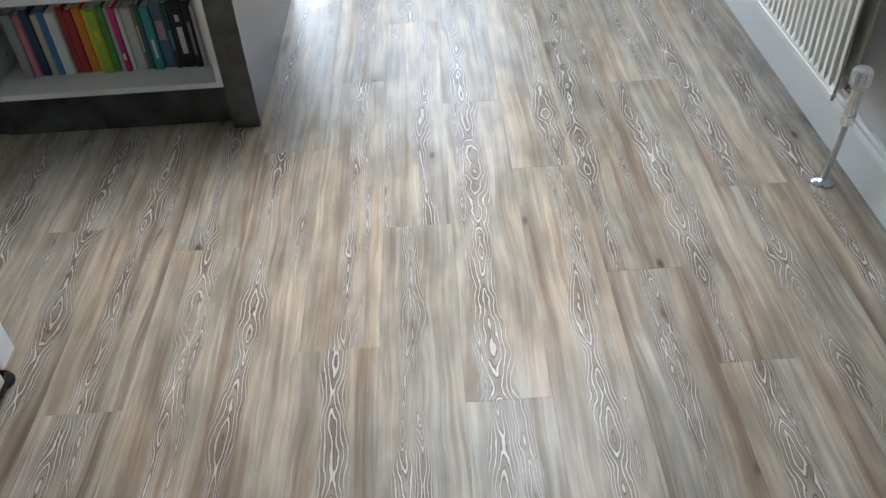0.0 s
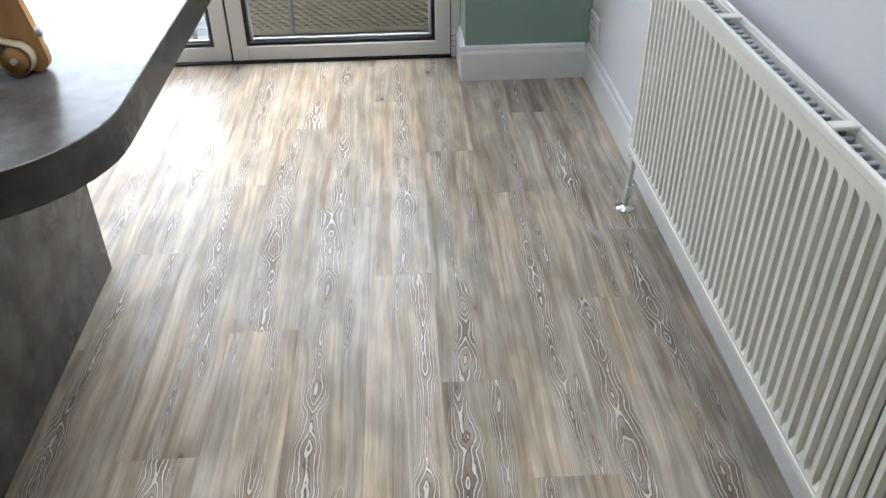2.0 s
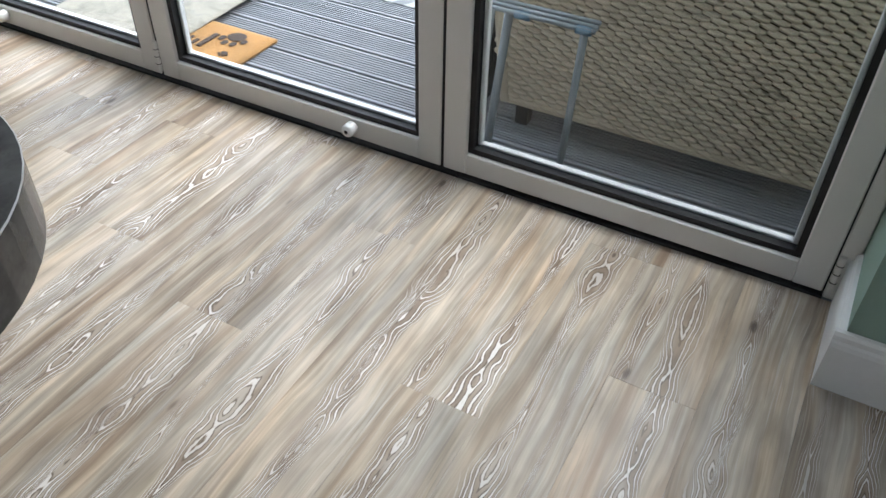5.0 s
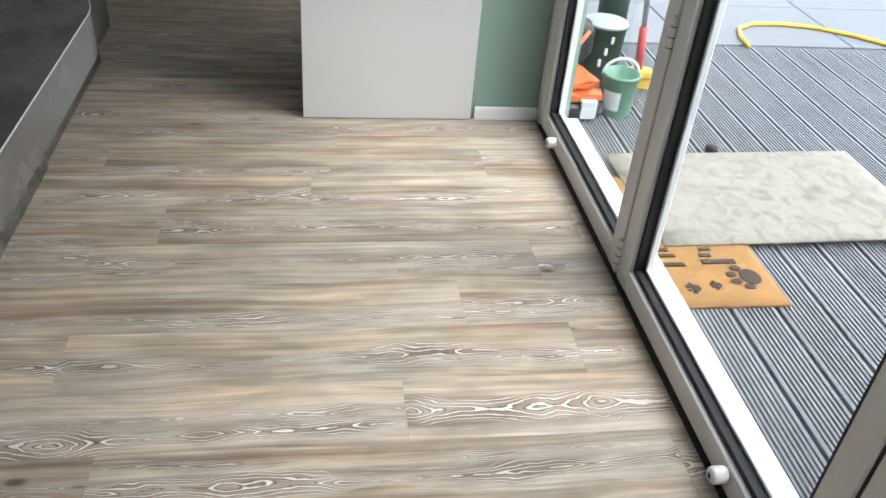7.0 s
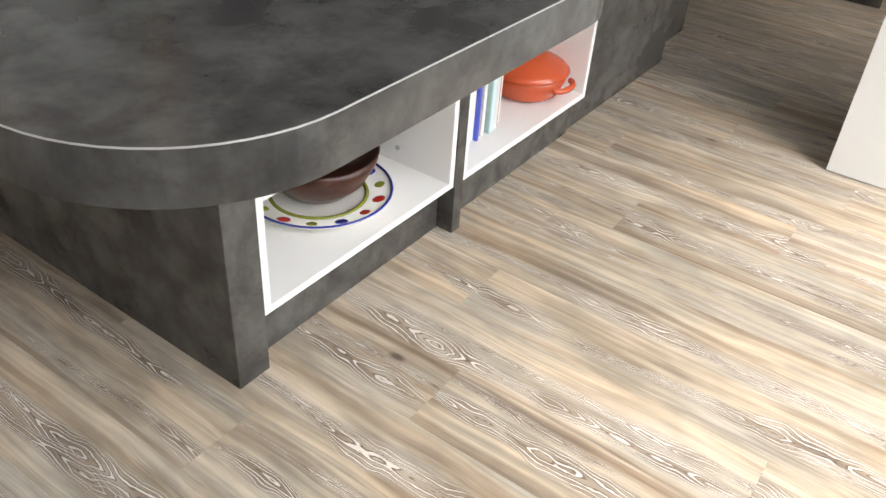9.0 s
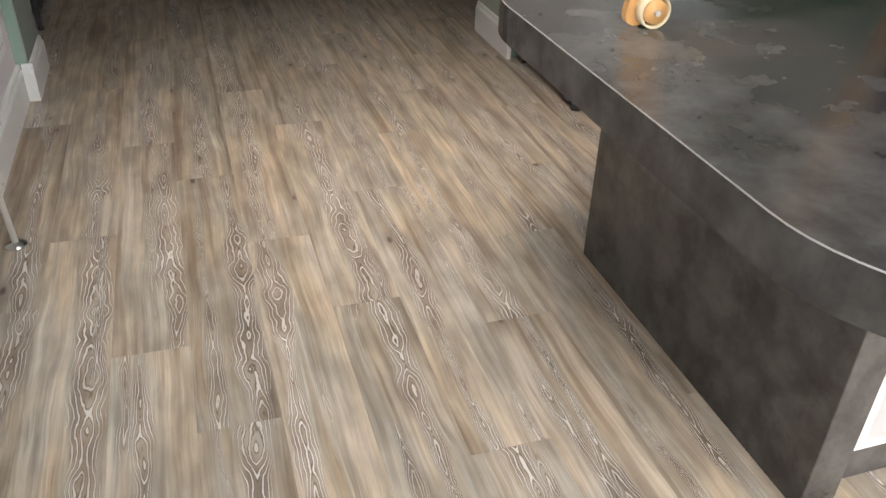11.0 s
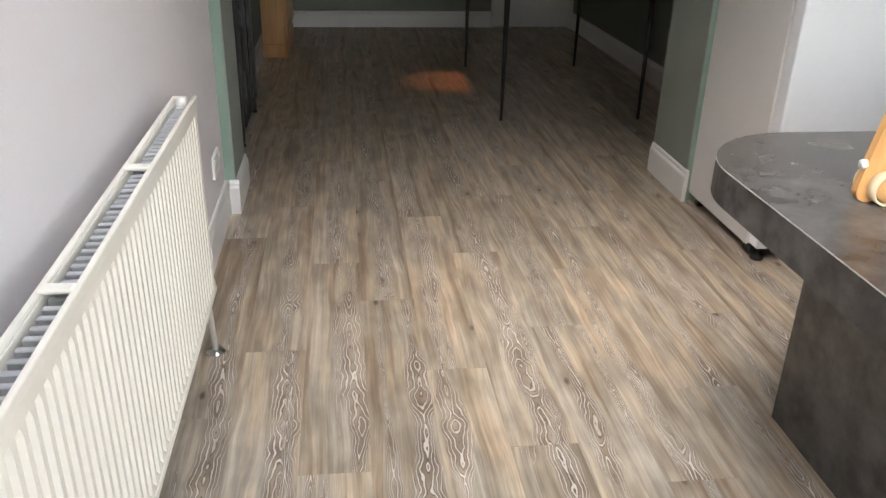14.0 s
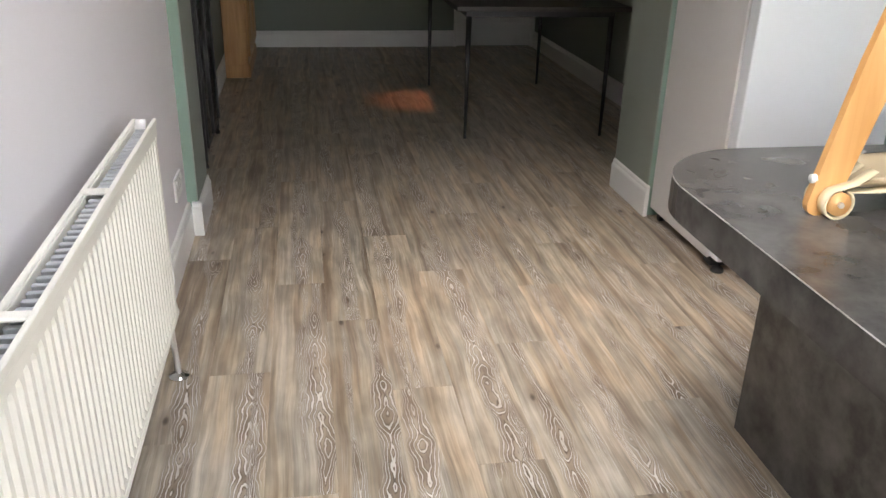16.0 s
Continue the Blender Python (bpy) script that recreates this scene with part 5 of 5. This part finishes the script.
# ---- clutter by the house wall ----
def pail(x, y, r, h, mat, label, handle):
    p = thing("bucket", (x, y, ZD), label, "bucket")
    part("tub", lathe([(r * 0.82, 0.0), (r * 0.85, 0.006), (r, h), (r * 1.05, h), (r * 1.05, h + 0.012), (r * 0.95, h + 0.012), (r * 0.8, 0.012), (0.0, 0.010)], (x, y, ZD), 30), mat, p, "", True)
    if handle:
        part("handle", tube([(x - 0.2 * r, y + r * 1.04 * math.cos(radians(t)), ZD + h + 0.9 * r * math.sin(radians(t))) for t in range(0, 181, 15)], 0.006, 8), M_PLASTIC, p, "white carrying handle", True)
        lb = bmesh.new()
        q = [[lb.verts.new((x + (r * (0.86 + 0.14 * f) + 0.002) * math.cos(a), y + (r * (0.86 + 0.14 * f) + 0.002) * math.sin(a), ZD + h * f)) for a in (radians(-75 + 8 * i) for i in range(9))] for f in (0.2, 0.7)]
        for i in range(8):
            lb.faces.new((q[0][i], q[0][i + 1], q[1][i + 1], q[1][i]))
        part("paper_label", lb, M_PAPER, p, "pale printed label")
    return p


pail(-3.735, 0.420, 0.072, 0.158, M_PAIL, "mint green plastic bucket with white handle on decking", True)
dark = pail(-4.05, 0.430, 0.092, 0.25, M_PAILDARK, "dark bottle-green plastic bin with pale lid on decking", False)
part("lid", lathe([(0.098, 0.260), (0.092, 0.270), (0.04, 0.280), (0.0, 0.280)], (-4.05, 0.430, ZD), 30), M_FIN, dark, "grey lid", True)
for k in range(3):
    part("printed_bar", box(-3.968, -3.959, 0.395 + 0.02 * k, 0.408 + 0.02 * k, ZD + 0.10 + 0.05 * k, ZD + 0.13 + 0.05 * k), M_PAPER, dark)


def sack(x, y, w, d, h, z, mat, label, turn):
    b = thing("compost_sack", (x, y, z), label, "sack")
    bm = bmesh.new()
    bmesh.ops.create_cube(bm, size=1)
    bmesh.ops.subdivide_edges(bm, edges=bm.edges, cuts=5, use_grid_fill=True)
    for v in bm.verts:
        p = v.co * 2
        k = 1 - 0.10 * (abs(p.x) ** 3 + abs(p.y) ** 3) * 0.5
        zz = p.z * (1 - 0.45 * max(abs(p.x), abs(p.y)) ** 4)
        q = Vector((p.x * w / 2, p.y * d / 2, zz * h / 2)) * k
        q += Vector((0, 0, 0.012 * noise.noise(p * 2.5 + Vector((x * 9, y, z)))))
        r = Matrix.Rotation(radians(turn), 3, "Z") @ q
        v.co = Vector((x, y, z + h / 2)) + r
    part("film", bm, mat, b, "", True)
    return b


s1 = sack(-3.80, 0.235, 0.32, 0.19, 0.075, ZD, M_BAG, "flattened black and orange compost sack on decking", 12)
part("paper_label", box(-3.665, -3.640, 0.245, 0.308, ZD + 0.012, ZD + 0.085, 0.001), M_PAPER, s1, "white information label")
sack(-3.81, 0.235, 0.31, 0.19, 0.055, ZD + 0.060, M_ORANGE, "orange plastic compost sack folded on top of another", 8)
sack(-3.83, 0.225, 0.29, 0.17, 0.045, ZD + 0.105, M_ORANGE, "orange plastic sack lying on a pile", 16)
s4 = sack(-3.92, 0.245, 0.12, 0.17, 0.20, ZD + 0.135, M_BAG, "dark rumpled plastic sack leaning on the wall", 10)
part("stripe", tube([(-3.85, 0.17, ZD + 0.17), (-3.855, 0.245, ZD + 0.21), (-3.86, 0.30, ZD + 0.29)], 0.010, 8), M_ORANGE, s4, "orange stripe", True)

broom = thing("broom", (-4.0, 0.60, ZD), "yellow-headed broom with red and grey handle standing on decking", "broom")
part("head", box(-4.02, -3.95, 0.535, 0.655, ZD + 0.045, ZD + 0.085, 0.012, 2), M_YELLOW, broom)
part("bristles", box(-4.01, -3.96, 0.543, 0.647, ZD, ZD + 0.046, 0.004), M_YELLOW, broom)
part("socket", rod((-3.985, 0.59, ZD + 0.08), (-4.01, 0.585, ZD + 0.26), 0.018, seg=14), M_RED, broom, "red socket", True)
part("handle", rod((-4.01, 0.585, ZD + 0.26), (-4.12, 0.565, ZD + 0.86), 0.011, seg=12), M_STEEL, broom, "", True)
part("grip", rod((-4.12, 0.565, ZD + 0.86), (-4.15, 0.555, ZD + 1.25), 0.015, seg=12), M_RED, broom, "red grip", True)
pipe = thing("drainpipe", (-4.40, 0.585, ZD), "dark green drainpipe standing against the house wall", "drainpipe")
part("tube", tube([(-4.40, 0.585, ZD), (-4.42, 0.585, 0.5), (-4.47, 0.575, 1.2), (-4.53, 0.56, 2.2)], 0.070, 18), M_PAILDARK, pipe, "", True)
part("clip", lathe([(0.082, 0.30), (0.082, 0.33)], (-4.405, 0.585, ZD), 20), M_BLACK, pipe)
for k in range(4):
    cane = thing("garden_cane", (-4.18 + 0.02 * k, 0.26 + 0.03 * k, ZD), "thin white garden cane leaning near the wall", "cane", "garden canes")
    part("stem", rod((-4.16 + 0.02 * k, 0.24 + 0.03 * k, ZD), (-4.24 + 0.02 * k, 0.16 + 0.03 * k, ZD + 1.1), 0.005, seg=8), M_PLASTIC, cane, "", True)
pail(-5.75, 0.83, 0.085, 0.17, M_PAPER, "white plastic bucket on grey paving", False)

hose = thing("garden_hose", (-4.6, 1.6, ZD), "yellow garden hose curling across grey paving", "hose")
pts = [(-4.47, 1.35), (-4.60, 1.36), (-4.72, 1.41), (-4.79, 1.52), (-4.80, 1.68), (-4.76, 1.86), (-4.66, 2.02), (-4.52, 2.17), (-4.3, 2.42), (-4.0, 2.75), (-3.7, 3.1)]
part("hose_line", tube([(x, y, ZD + 0.016 + (0.0 if x < -4.51 else -0.004)) for x, y in pts], 0.0105, 12), M_YELLOW, hose, "", True)
knob = thing("cable_end", (-3.2, 0.72, ZD), "small dark rubber plug lying on the decking", "plug")
part("plug_body", lathe([(0.022, 0.0), (0.026, 0.012), (0.018, 0.028), (0.0, 0.03)], (-3.40, 0.70, ZD), 16), M_BLACK, knob, "", True)

# ---- floor planks ----
floor = solid("floor", box(-5.95, 0.42, -8.95, 0.0, -0.12, -0.0062), M_SUB, kind="structure")
PW, PL, X0 = 0.1780, 1.165, -0.162
JOINT = {0: -1.755, 1: -2.35, 2: -2.052, 3: -2.778, 4: -2.41, 5: -3.0, 6: -3.41, 7: -0.295, 8: -0.71, 9: -1.21, 10: -0.60, 11: -0.172, 12: -0.426, 13: -1.36, 14: -1.20, 15: -0.80, 16: -0.25, 17: -0.72, -1: -2.6}
GAP = 0.0002


def plank_mesh(length):
    bm = bmesh.new()
    a, b, c = PW / 2 - GAP, length / 2 - GAP, 0.0005
    low = [bm.verts.new((x, y, -0.006)) for x, y in ((-a, -b), (a, -b), (a, b), (-a, b))]
    mid = [bm.verts.new((x, y, -0.0003)) for x, y in ((-a, -b), (a, -b), (a, b), (-a, b))]
    top = [bm.verts.new((x, y, 0.0)) for x, y in ((-a + c, -b + c), (a - c, -b + c), (a - c, b - c), (-a + c, b - c))]
    bm.faces.new(top)
    for p, q in ((low, mid), (mid, top)):
        for i in range(4):
            bm.faces.new((p[i], p[(i + 1) % 4], q[(i + 1) % 4], q[i]))
    return mesh_of("plank", bm, M_PLANK)


full = plank_mesh(PL)
rng = random.Random(11)
for k in range(-3, 32):
    xc = X0 - PW * (k + 0.5)
    y_lo = -8.53 if xc > -2.80 else -4.10
    j = JOINT.get(k, rng.uniform(-PL, 0))
    while j < -0.004:
        j += PL
    hi = j
    while hi > y_lo:
        lo = hi - PL
        a, b = max(lo, y_lo), min(hi, -0.005)
        if b - a > 0.01:
            ob = new("plank", full if b - a > PL - 1e-4 else plank_mesh(b - a))
            ob.location = (xc, (a + b) / 2, 0)
            ob.parent = floor
        hi = lo
